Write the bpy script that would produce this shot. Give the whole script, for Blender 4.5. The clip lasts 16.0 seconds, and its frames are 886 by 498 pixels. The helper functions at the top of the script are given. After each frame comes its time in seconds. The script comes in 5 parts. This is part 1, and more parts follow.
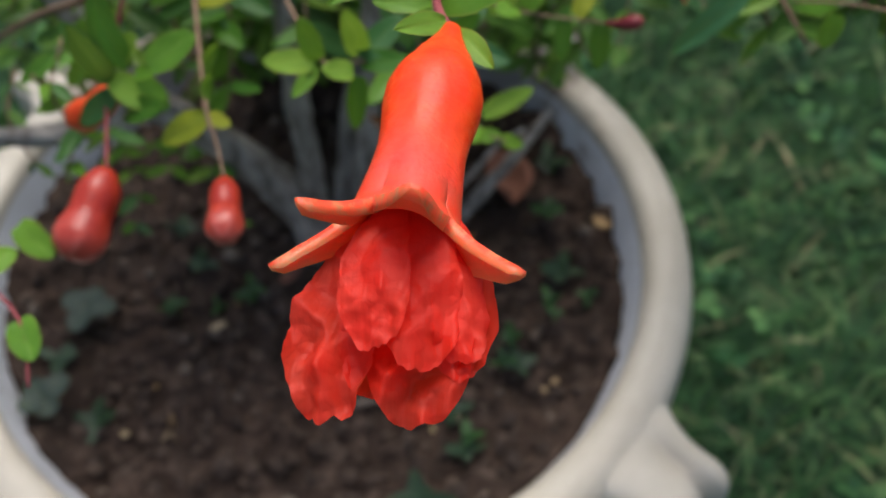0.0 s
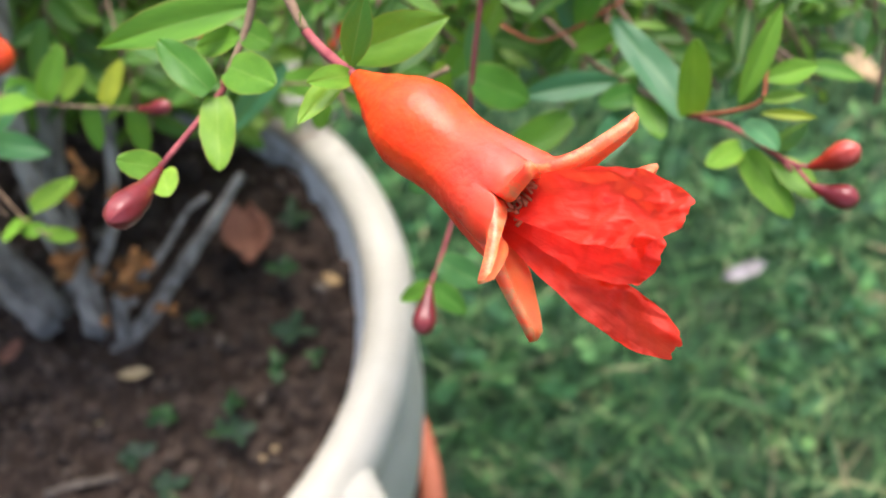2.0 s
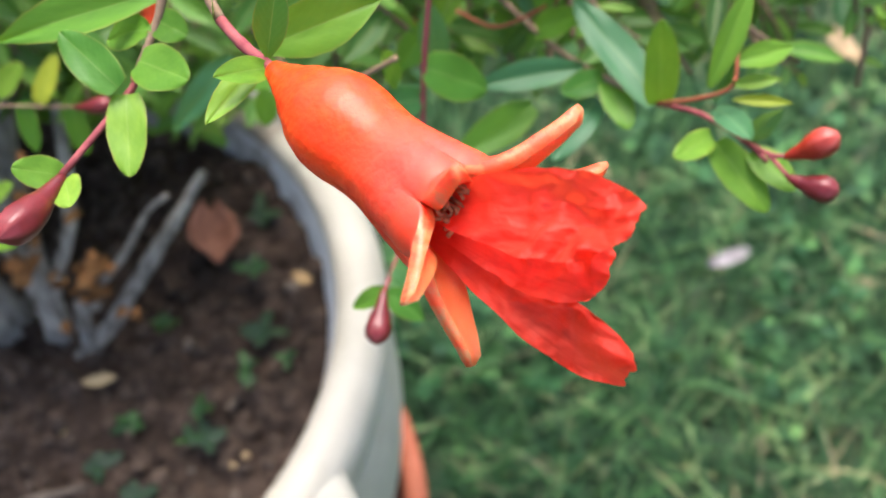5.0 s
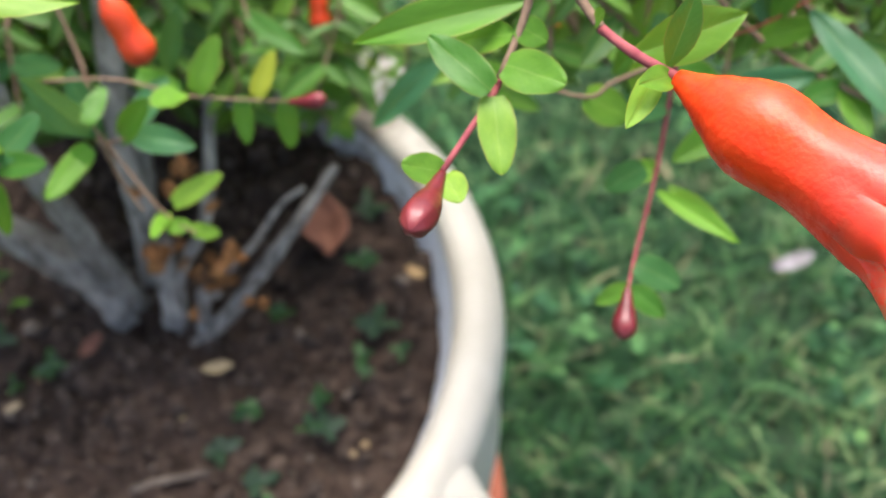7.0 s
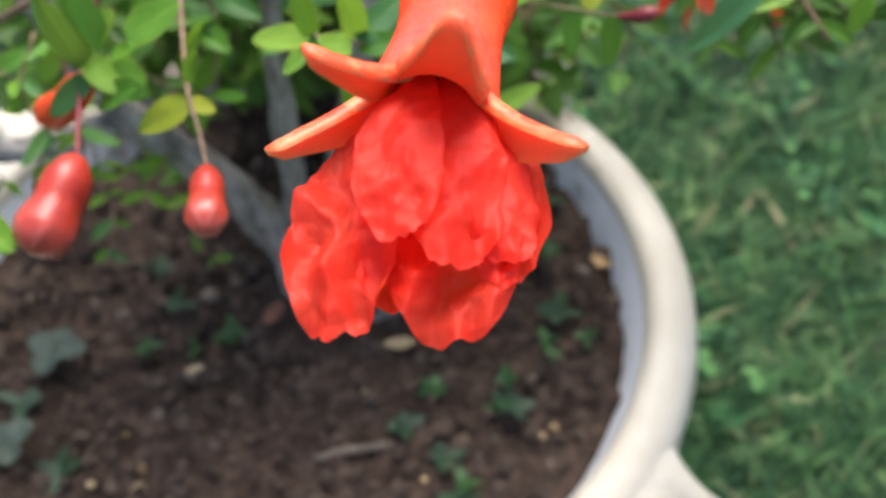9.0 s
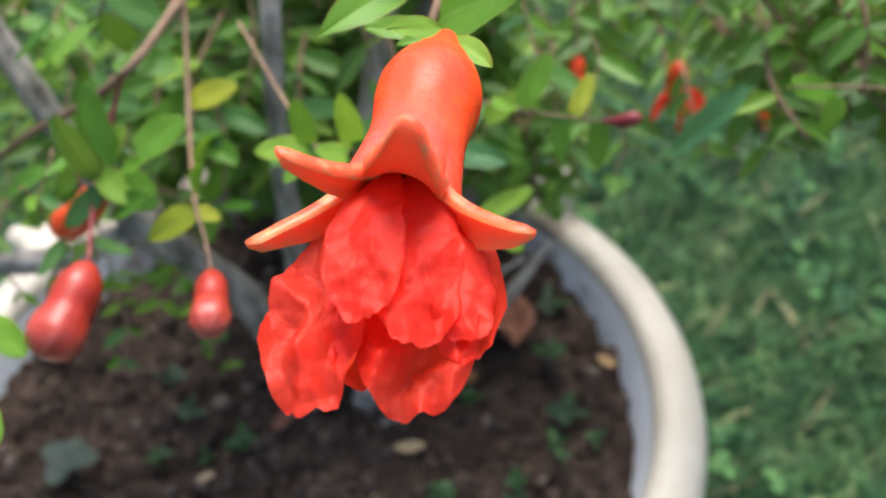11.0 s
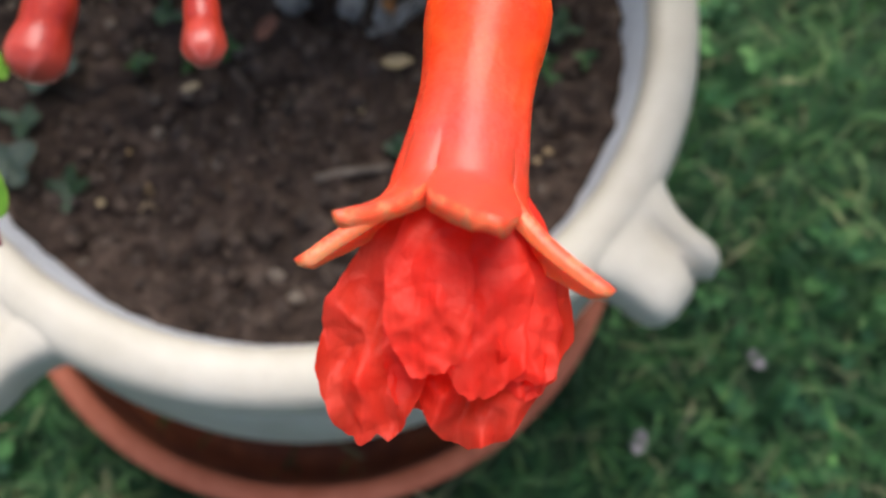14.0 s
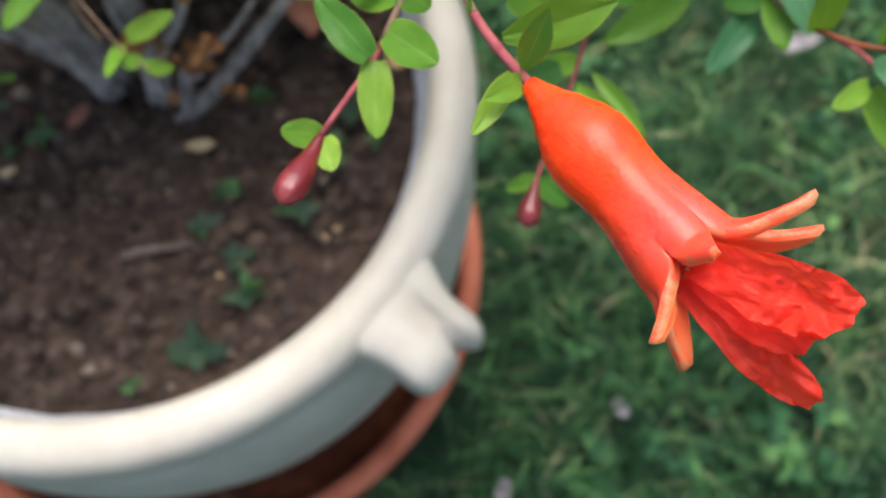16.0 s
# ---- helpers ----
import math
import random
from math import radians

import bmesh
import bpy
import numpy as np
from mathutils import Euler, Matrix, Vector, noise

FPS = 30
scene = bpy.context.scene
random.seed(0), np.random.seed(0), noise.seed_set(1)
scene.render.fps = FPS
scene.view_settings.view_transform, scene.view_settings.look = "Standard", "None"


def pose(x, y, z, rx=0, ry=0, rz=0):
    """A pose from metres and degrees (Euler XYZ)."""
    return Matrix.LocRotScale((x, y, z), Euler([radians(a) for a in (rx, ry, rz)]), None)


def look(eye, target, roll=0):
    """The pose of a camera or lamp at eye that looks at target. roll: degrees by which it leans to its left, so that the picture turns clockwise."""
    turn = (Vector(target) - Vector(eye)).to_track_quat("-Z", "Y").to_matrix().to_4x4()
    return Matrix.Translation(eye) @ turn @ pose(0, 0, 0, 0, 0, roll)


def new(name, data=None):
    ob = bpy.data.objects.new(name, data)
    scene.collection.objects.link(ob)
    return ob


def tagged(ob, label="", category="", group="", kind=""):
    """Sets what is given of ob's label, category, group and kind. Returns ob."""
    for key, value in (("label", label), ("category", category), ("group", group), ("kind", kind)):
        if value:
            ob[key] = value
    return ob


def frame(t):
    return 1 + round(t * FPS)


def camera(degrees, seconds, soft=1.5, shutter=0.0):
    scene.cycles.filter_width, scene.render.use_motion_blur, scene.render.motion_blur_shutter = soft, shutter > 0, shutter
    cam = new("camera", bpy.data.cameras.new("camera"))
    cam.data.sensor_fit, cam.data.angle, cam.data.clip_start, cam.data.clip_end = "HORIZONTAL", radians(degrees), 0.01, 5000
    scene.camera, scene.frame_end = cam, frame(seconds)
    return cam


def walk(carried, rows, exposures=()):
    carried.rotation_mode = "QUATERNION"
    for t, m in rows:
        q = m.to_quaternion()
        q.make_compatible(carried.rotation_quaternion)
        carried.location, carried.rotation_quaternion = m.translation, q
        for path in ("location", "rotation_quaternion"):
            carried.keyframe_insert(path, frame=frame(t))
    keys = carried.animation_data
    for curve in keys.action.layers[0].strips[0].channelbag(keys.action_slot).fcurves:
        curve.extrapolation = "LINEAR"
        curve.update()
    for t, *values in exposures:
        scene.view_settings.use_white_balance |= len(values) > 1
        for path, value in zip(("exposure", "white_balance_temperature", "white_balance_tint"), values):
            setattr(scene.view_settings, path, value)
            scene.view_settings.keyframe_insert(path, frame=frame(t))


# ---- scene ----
cam = camera(49.83, 16.0, soft=1.6)
cam.data.dof.use_dof = True
cam.data.dof.focus_distance = 0.122
cam.data.dof.aperture_fstop = 22.0
ROWS = [
    (0, 0.0005, -0.0007, 0.7011, 35.88, 0.28, 0.09),
    (0.5, 0.0237, 0.0042, 0.7060, 36.26, 0.32, -0.04),
    (1, 0.0583, 0.0051, 0.7093, 36.47, 0.42, -0.34),
    (1.5, 0.0935, 0.0090, 0.7114, 37.02, 0.41, -1.64),
    (2, 0.1287, 0.0175, 0.7038, 37.03, 0.91, -3.92),
    (2.5, 0.1451, 0.0261, 0.6978, 36.64, 1.57, -4.96),
    (3, 0.1399, 0.0359, 0.6869, 36.46, 1.80, -5.29),
    (3.2, 0.1376, 0.0378, 0.6821, 36.23, 1.75, -5.12),
    (5.3, 0.1371, 0.0281, 0.6941, 36.37, 1.03, -5.32),
    (5.5, 0.1357, 0.0288, 0.6946, 36.24, 0.92, -5.11),
    (6, 0.1338, 0.0266, 0.6986, 36.10, 0.86, -5.18),
    (6.5, 0.1132, 0.0274, 0.7001, 36.26, 0.50, -4.47),
    (7, 0.0809, 0.0286, 0.7003, 36.14, 0.44, -4.05),
    (7.5, 0.0410, 0.0253, 0.7074, 36.29, 0.41, -3.36),
    (8, 0.0119, 0.0197, 0.6953, 35.68, -0.02, -1.34),
    (8.5, 0.0051, 0.0112, 0.6760, 36.05, -0.66, -0.82),
    (9, -0.0059, -0.0033, 0.6684, 40.77, -0.77, -0.61),
    (9.5, -0.0058, -0.0173, 0.6672, 46.17, -0.60, -0.37),
    (9.7, -0.0042, -0.0225, 0.6697, 48.32, 0.10, -0.42),
    (11.8, 0.0004, 0.0082, 0.6762, 44.03, 1.22, -0.58),
    (12, -0.0010, 0.0146, 0.6798, 40.09, 1.26, -0.31),
    (12.5, -0.0043, 0.0256, 0.6859, 30.78, 0.37, -0.60),
    (13, -0.0046, 0.0318, 0.6956, 23.33, -0.21, -0.48),
    (13.2, -0.0006, 0.0354, 0.6937, 21.16, -0.54, -0.44),
    (13.5, -0.0068, 0.0389, 0.6956, 19.38, -1.40, -0.48),
    (14, -0.0103, 0.0409, 0.6961, 17.79, -1.75, -0.28),
    (14.5, 0.0209, 0.0417, 0.7075, 18.37, -1.80, -0.08),
    (15, 0.0558, 0.0494, 0.7104, 18.82, -1.19, -0.57),
    (15.5, 0.0632, 0.0524, 0.7203, 18.36, 0.05, 0.11),
    (16, 0.1076, 0.0550, 0.7345, 19.10, 0.00, -0.30),
]
EXPOSURES = [(0.0, -0.05), (0.5, 0.60), (1.0, 1.00), (1.5, 1.17), (2.0, 1.12), (3.0, 1.10), (6.0, 1.17), (7.0, 1.12), (7.5, 1.10), (8.5, 0.98), (9.5, 0.90), (12.0, 0.78), (12.5, 0.62), (13.0, 0.42), (14.0, 0.39), (14.5, 0.46), (15.0, 0.50), (16.0, 0.62)]
walk(cam, [(t, pose(*row)) for t, *row in ROWS], EXPOSURES)

# ---- light ----
SUN_UP, SUN_TURN = 68.0, 5.0
world = bpy.data.worlds.new("sky")
scene.world = world
world.use_nodes = True
wn = world.node_tree.nodes
sky = wn.new("ShaderNodeTexSky")
sky.sky_type = "NISHITA"
sky.sun_disc = False
sky.sun_elevation = radians(SUN_UP)
sky.sun_rotation = radians(SUN_TURN)
sky.dust_density = 4.0
world.node_tree.links.new(sky.outputs[0], wn["Background"].inputs[0])
wn["Background"].inputs[1].default_value = 0.15
sun = new("sun", bpy.data.lights.new("sun", "SUN"))
sun.data.energy = 3.1
sun.data.angle = radians(45)
sun.data.color = (1.0, 0.965, 0.935)
a = radians(SUN_TURN)
sun.matrix_world = look((5 * math.sin(a), 5 * math.cos(a), 5 * math.tan(radians(SUN_UP))), (0, 0, 0))


# ---- materials ----
class Mat:
    """A small builder of node materials."""

    def __init__(self, name, rough=0.6, spec=0.5):
        self.m = bpy.data.materials.new(name)
        self.m.use_nodes = True
        self.t = self.m.node_tree
        self.b = self.t.nodes["Principled BSDF"]
        self.b.inputs["Roughness"].default_value = rough
        self.b.inputs["Specular IOR Level"].default_value = spec
        self.co = self.add("ShaderNodeTexCoord").outputs["Object"]

    def add(self, kind, **kw):
        n = self.t.nodes.new(kind)
        for k, v in kw.items():
            n.inputs[k].default_value = v
        return n

    def link(self, a, b):
        self.t.links.new(a, b)

    def noise(self, scale, detail=4.0, rough=0.6, co=None):
        n = self.add("ShaderNodeTexNoise", Scale=scale, Detail=detail, Roughness=rough)
        self.link(co or self.co, n.inputs["Vector"])
        return n.outputs["Fac"]

    def ramp(self, fac, *stops):
        n = self.add("ShaderNodeValToRGB")
        e = n.color_ramp.elements
        while len(e) < len(stops):
            e.new(0.5)
        for el, (p, c) in zip(e, stops):
            el.position = p
            el.color = (*c, 1) if len(c) == 3 else c
        self.link(fac, n.inputs["Fac"])
        return n.outputs["Color"]

    def mix(self, fac, a, b, how="MIX"):
        n = self.add("ShaderNodeMix")
        n.data_type = "RGBA"
        n.blend_type = how
        for sock, v in ((0, fac), (6, a), (7, b)):
            if isinstance(v, bpy.types.NodeSocket):
                self.link(v, n.inputs[sock])
            else:
                n.inputs[sock].default_value = v if sock == 0 else (*v, 1)
        return n.outputs[2]

    def math(self, op, a, b=0.0):
        n = self.add("ShaderNodeMath")
        n.operation = op
        for i, v in enumerate((a, b)):
            if isinstance(v, bpy.types.NodeSocket):
                self.link(v, n.inputs[i])
            else:
                n.inputs[i].default_value = v
        return n.outputs[0]

    def colour(self, c):
        self.link(c, self.b.inputs["Base Color"])
        return self

    def bump(self, h, strength, dist):
        n = self.add("ShaderNodeBump", Strength=strength, Distance=dist)
        self.link(h, n.inputs["Height"])
        self.link(n.outputs[0], self.b.inputs["Normal"])
        return self

    def thin(self, share, colour):
        """Lets light through a thin sheet."""
        tr = self.add("ShaderNodeBsdfTranslucent")
        if isinstance(colour, bpy.types.NodeSocket):
            self.link(colour, tr.inputs["Color"])
        else:
            tr.inputs["Color"].default_value = (*colour, 1)
        mx = self.add("ShaderNodeMixShader", Fac=share)
        out = self.t.nodes["Material Output"]
        self.link(self.b.outputs[0], mx.inputs[1])
        self.link(tr.outputs[0], mx.inputs[2])
        self.link(mx.outputs[0], out.inputs["Surface"])
        return self

    def rand(self):
        return self.add("ShaderNodeObjectInfo").outputs["Random"]

    def island(self):
        return self.add("ShaderNodeNewGeometry").outputs["Random Per Island"]

    def attr(self, name):
        n = self.t.nodes.new("ShaderNodeAttribute")
        n.attribute_name = name
        return n.outputs["Fac"]


def leaf_mat(name, stops, per_object=True, edge=(0.40, 0.34, 0.085), edge_share=0.55, rough=0.42):
    m = Mat(name, rough, 0.26)
    r = m.rand() if per_object else m.island()
    base = m.ramp(r, *stops)
    blot = m.ramp(m.noise(260 if not per_object else 2.6, 5), (0.3, (0.72, 0.82, 0.78)), (0.7, (1.20, 1.12, 1.08)))
    col = m.mix(1.0, base, blot, "MULTIPLY")
    vein = None
    if per_object:
        ax = m.add("ShaderNodeSeparateXYZ")
        m.link(m.co, ax.inputs[0])
        run = m.math("SUBTRACT", m.math("MULTIPLY", ax.outputs[1], 58.0), m.math("MULTIPLY", m.math("ABSOLUTE", ax.outputs[0], 0.0), 42.0))
        run = m.math("ADD", run, m.math("MULTIPLY", m.noise(5.0, 2), 6.0))
        vein = m.math("SINE", run, 0.0)
        col = m.mix(m.math("MULTIPLY", m.ramp(vein, (0.6, (0, 0, 0)), (1.0, (1, 1, 1))), 0.03), col, (0.40, 0.50, 0.16))
    col = m.mix(m.math("MULTIPLY", m.attr("rib"), 0.25), col, (0.42, 0.50, 0.16))
    if per_object:
        edge = m.mix(m.ramp(m.noise(3.1, 3), (0.48, (0, 0, 0)), (0.62, (1, 1, 1))), edge, (0.30, 0.09, 0.035))
    col = m.mix(m.math("MULTIPLY", m.attr("rim"), edge_share), col, edge)
    m.colour(col)
    relief = m.math("ADD", m.math("MULTIPLY", m.attr("rib"), -0.6), m.noise(4.0 if per_object else 200, 2))
    if vein:
        relief = m.math("ADD", relief, m.math("MULTIPLY", vein, -0.006))
    m.bump(relief, 0.06, 0.003)
    return m.thin(0.30, m.mix(0.5, col, (0.36, 0.55, 0.03))).m


GREEN_YOUNG = leaf_mat("young_leaf", ((0.0, (0.105, 0.255, 0.026)), (0.5, (0.155, 0.325, 0.034)), (1.0, (0.235, 0.385, 0.048))))
GREEN_MID = leaf_mat("mid_leaf", ((0.0, (0.046, 0.16, 0.022)), (0.5, (0.082, 0.23, 0.024)), (1.0, (0.15, 0.31, 0.030))), edge_share=0.35)
GREEN_OLD = leaf_mat("mature_leaf", ((0.0, (0.024, 0.095, 0.036)), (0.5, (0.042, 0.145, 0.042)), (1.0, (0.08, 0.20, 0.045))), edge_share=0.15, edge=(0.12, 0.14, 0.04))
GREEN_MASS = leaf_mat("foliage_leaf", ((0.0, (0.022, 0.095, 0.024)), (0.35, (0.045, 0.165, 0.030)), (0.7, (0.085, 0.25, 0.032)), (1.0, (0.19, 0.35, 0.040))), False, edge_share=0.2)
# Green tinted blue to stand in for sky reflected on glossy leaves.
SKY_TEAL_LEAF = leaf_mat("sky_tinted_leaf", ((0.0, (0.035, 0.135, 0.062)), (0.5, (0.060, 0.185, 0.080)), (1.0, (0.095, 0.25, 0.10))), edge_share=0.1, rough=0.38)
YELLOW_LEAF = leaf_mat("yellowing_leaf", ((0.0, (0.24, 0.31, 0.025)), (1.0, (0.36, 0.37, 0.035))), edge_share=0.4)
GREY_WEED = leaf_mat("weed_leaf", ((0.0, (0.020, 0.048, 0.034)), (1.0, (0.034, 0.072, 0.046))), edge_share=0.1)
SILVER_WEED = leaf_mat("lobed_weed_leaf", ((0.0, (0.034, 0.058, 0.053)), (1.0, (0.055, 0.085, 0.076))), edge_share=0.1)
SPROUT = leaf_mat("sprout_leaf", ((0.0, (0.014, 0.052, 0.026)), (1.0, (0.040, 0.115, 0.036))), edge_share=0.0)


def calyx_colour(m):
    c = m.ramp(m.noise(140, 4), (0.32, (0.97, 0.040, 0.004)), (0.52, (1.0, 0.056, 0.005)), (0.7, (1.0, 0.080, 0.008)))
    c = m.mix(m.ramp(m.noise(900, 2), (0.70, (0, 0, 0)), (0.78, (0.35, 0.35, 0.35))), c, (0.92, 0.25, 0.10))
    return c


def calyx_mat():
    m = Mat("calyx_skin", 0.5, 0.2)
    c = m.mix(m.math("MULTIPLY", m.attr("blush"), 0.6), calyx_colour(m), (0.88, 0.085, 0.075))
    m.colour(c)
    m.b.inputs["Coat Weight"].default_value = 0.32
    uneven = m.add("ShaderNodeMapRange")
    uneven.inputs["To Min"].default_value, uneven.inputs["To Max"].default_value = 0.14, 0.42
    m.link(m.noise(260, 4, 0.65), uneven.inputs["Value"])
    m.link(uneven.outputs[0], m.b.inputs["Coat Roughness"])
    m.b.inputs["Subsurface Weight"].default_value = 0.6
    m.b.inputs["Subsurface Radius"].default_value = (1.0, 0.3, 0.15)
    m.b.inputs["Subsurface Scale"].default_value = 0.002
    m.bump(m.math("ADD", m.noise(700, 3), m.math("MULTIPLY", m.noise(170, 3), 4.5)), 0.20, 0.001)
    return m.m


def sepal_mat():
    m = Mat("sepal_skin", 0.5, 0.3)
    skin = m.mix(m.math("MULTIPLY", m.attr("flush"), 0.6), calyx_colour(m), (0.88, 0.085, 0.075))
    flesh = m.ramp(m.noise(200, 4), (0.3, (0.96, 0.120, 0.024)), (0.7, (1.0, 0.175, 0.042)))
    flesh = m.mix(m.math("MULTIPLY", m.attr("blush"), 0.7), flesh, (0.95, 0.22, 0.09))
    c = m.mix(m.attr("inner"), skin, flesh)
    worn = m.ramp(m.noise(260, 5, 0.7), (0.46, (0, 0, 0)), (0.62, (1, 1, 1)))
    line = m.ramp(m.attr("rim"), (0.48, (0, 0, 0)), (0.95, (1, 1, 1)))
    c = m.mix(m.math("MULTIPLY", m.math("MULTIPLY", line, worn), 0.8), c, (0.60, 0.29, 0.13))
    m.colour(c)
    m.b.inputs["Coat Weight"].default_value = 0.35
    m.b.inputs["Coat Roughness"].default_value = 0.33
    m.b.inputs["Subsurface Weight"].default_value = 0.75
    m.b.inputs["Subsurface Radius"].default_value = (1.0, 0.3, 0.15)
    m.b.inputs["Subsurface Scale"].default_value = 0.003
    m.bump(m.noise(900, 4), 0.12, 0.001)
    return m.m


def petal_mat():
    m = Mat("petal_crepe", 0.45, 0.28)
    n = m.noise(160, 6, 0.65)
    xy = m.add("ShaderNodeCombineXYZ")
    m.link(m.math("MULTIPLY", m.attr("across"), 16.0), xy.inputs[0])
    m.link(m.math("MULTIPLY", m.attr("along"), 2.2), xy.inputs[1])
    vein = m.noise(1.0, 3, 0.6, xy.outputs[0])
    net = m.add("ShaderNodeTexVoronoi", Scale=520.0)
    net.feature = "DISTANCE_TO_EDGE"
    bent = m.add("ShaderNodeVectorMath")
    bent.operation = "MULTIPLY_ADD"
    warp = m.add("ShaderNodeTexNoise", Scale=260.0, Detail=2.0)
    m.link(m.co, warp.inputs["Vector"])
    m.link(warp.outputs["Color"], bent.inputs[0])
    bent.inputs[1].default_value = (0.004, 0.004, 0.004)
    m.link(m.co, bent.inputs[2])
    m.link(bent.outputs[0], net.inputs["Vector"])
    mesh = m.ramp(net.outputs["Distance"], (0.0, (0, 0, 0)), (0.16, (1, 1, 1)))
    c = m.ramp(n, (0.3, (0.95, 0.036, 0.020)), (0.7, (1.0, 0.092, 0.054)))
    c = m.mix(1.0, c, m.ramp(vein, (0.35, (0.96, 0.88, 0.88)), (0.65, (1.01, 1.08, 1.08))), "MULTIPLY")
    c = m.mix(m.math("MULTIPLY", m.math("SUBTRACT", 1.0, mesh), 0.14), c, (0.66, 0.010, 0.008))
    spots = m.ramp(m.noise(330, 1.0), (0.78, (0, 0, 0)), (0.82, (1, 1, 1)))
    c = m.mix(m.math("MULTIPLY", spots, 0.6), c, (0.30, 0.008, 0.02))
    m.colour(c)
    relief = m.math("ADD", n, m.math("ADD", m.math("MULTIPLY", vein, 0.35), m.math("MULTIPLY", mesh, 0.16)))
    m.bump(relief, 0.30, 0.0010)
    return m.thin(0.53, (1.0, 0.090, 0.034)).m


def bud_mat(name, dark, light, tip):
    m = Mat(name, 0.34, 0.45)
    c = m.ramp(m.noise(180, 4), (0.3, dark), (0.7, light))
    m.colour(m.mix(m.math("MULTIPLY", m.attr("blush"), 0.85), c, tip))
    m.bump(m.noise(320, 4), 0.16, 0.001)
    return m.m


CALYX, SEPAL, PETAL = calyx_mat(), sepal_mat(), petal_mat()
BUD_DARK = bud_mat("crimson_bud", (0.085, 0.005, 0.009), (0.18, 0.012, 0.017), (0.30, 0.065, 0.065))
BUD_RED = bud_mat("red_bud", (0.27, 0.013, 0.007), (0.42, 0.033, 0.016), (0.58, 0.15, 0.12))
BUD_ORANGE = bud_mat("orange_bud", (0.70, 0.05, 0.012), (0.82, 0.08, 0.016), (0.75, 0.10, 0.05))

m = Mat("stamen", 0.7)
STAMEN = m.colour(m.ramp(m.noise(900, 3), (0.35, (0.30, 0.065, 0.025)), (0.7, (0.68, 0.30, 0.12)))).m


def bark_mat(name, a, b, scale, deep=0.005):
    m = Mat(name, 0.8, 0.3)
    st = m.add("ShaderNodeMapping")
    st.inputs["Scale"].default_value = (1, 1, 0.3)
    m.link(m.co, st.inputs["Vector"])
    n = m.noise(scale, 6, 0.65, st.outputs[0])
    m.colour(m.ramp(n, (0.3, a), (0.72, b)))
    return m.bump(n, 1.0 if deep > 0.002 else 0.4, deep).m


BARK = bark_mat("grey_bark", (0.075, 0.063, 0.053), (0.58, 0.54, 0.49), 150, 0.006)
TWIG_BROWN = bark_mat("brown_twig", (0.15, 0.09, 0.055), (0.30, 0.20, 0.13), 300, 0.001)
TWIG_RED = bark_mat("red_twig", (0.20, 0.032, 0.045), (0.36, 0.095, 0.095), 300, 0.001)
TWIG_ORANGE = bark_mat("orange_twig", (0.30, 0.075, 0.035), (0.42, 0.13, 0.065), 300, 0.001)
DEAD_WOOD = bark_mat("dead_wood", (0.07, 0.055, 0.045), (0.26, 0.21, 0.17), 180)


def pot_mat():
    m = Mat("cream_glaze", 0.45, 0.4)
    c = m.ramp(m.noise(26, 6), (0.3, (0.48, 0.435, 0.35)), (0.65, (0.58, 0.535, 0.45)))
    dirt = m.ramp(m.noise(70, 8, 0.7), (0.56, (0, 0, 0)), (0.75, (1, 1, 1)))
    c = m.mix(m.math("MULTIPLY", dirt, 0.22), c, (0.34, 0.27, 0.19))
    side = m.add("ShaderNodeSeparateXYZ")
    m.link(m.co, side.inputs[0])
    # Far side browned: dirt, and the crown's shade put into the glaze.
    far_grime_shade = m.math("ADD", m.math("MULTIPLY", side.outputs[1], 4.0), m.noise(30, 6, 0.7))
    c = m.mix(m.ramp(far_grime_shade, (0.86, (0, 0, 0)), (1.16, (0.75, 0.75, 0.75))), c, (0.20, 0.155, 0.115))
    m.colour(c)
    return m.bump(m.noise(160, 4), 0.12, 0.002).m


POT = pot_mat()
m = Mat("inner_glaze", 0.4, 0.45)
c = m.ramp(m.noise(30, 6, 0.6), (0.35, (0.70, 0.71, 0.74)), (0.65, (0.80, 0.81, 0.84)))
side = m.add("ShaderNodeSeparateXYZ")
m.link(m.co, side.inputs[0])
# Brown of the far wall: dirt stains plus shade painted into the colour.
far_stain_shade = m.math("ADD", m.math("MULTIPLY", side.outputs[1], 4.0), m.noise(26, 6, 0.7))
far_stain_shade = m.ramp(far_stain_shade, (0.88, (0, 0, 0)), (1.16, (0.78, 0.78, 0.78)))
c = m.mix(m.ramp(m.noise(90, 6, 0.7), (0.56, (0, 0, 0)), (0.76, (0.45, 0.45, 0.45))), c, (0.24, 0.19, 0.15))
INNER_GLAZE = m.colour(m.mix(far_stain_shade, c, (0.17, 0.135, 0.105))).bump(m.noise(200, 4), 0.2, 0.002).m
m = Mat("terracotta", 0.7, 0.3)
n = m.noise(45, 6)
m.colour(m.ramp(n, (0.3, (0.36, 0.095, 0.045)), (0.7, (0.50, 0.155, 0.085))))
TERRACOTTA = m.bump(m.noise(300, 4), 0.2, 0.001).m
# Darker copy of the terracotta; the pot wall's shade is in its colour.
m = Mat("shaded_terracotta", 0.5, 0.4)
m.colour(m.ramp(m.noise(38, 6), (0.32, (0.10, 0.030, 0.018)), (0.55, (0.19, 0.055, 0.025)), (0.75, (0.34, 0.11, 0.045))))
SHADED_CLAY = m.bump(m.noise(200, 5), 0.3, 0.002).m

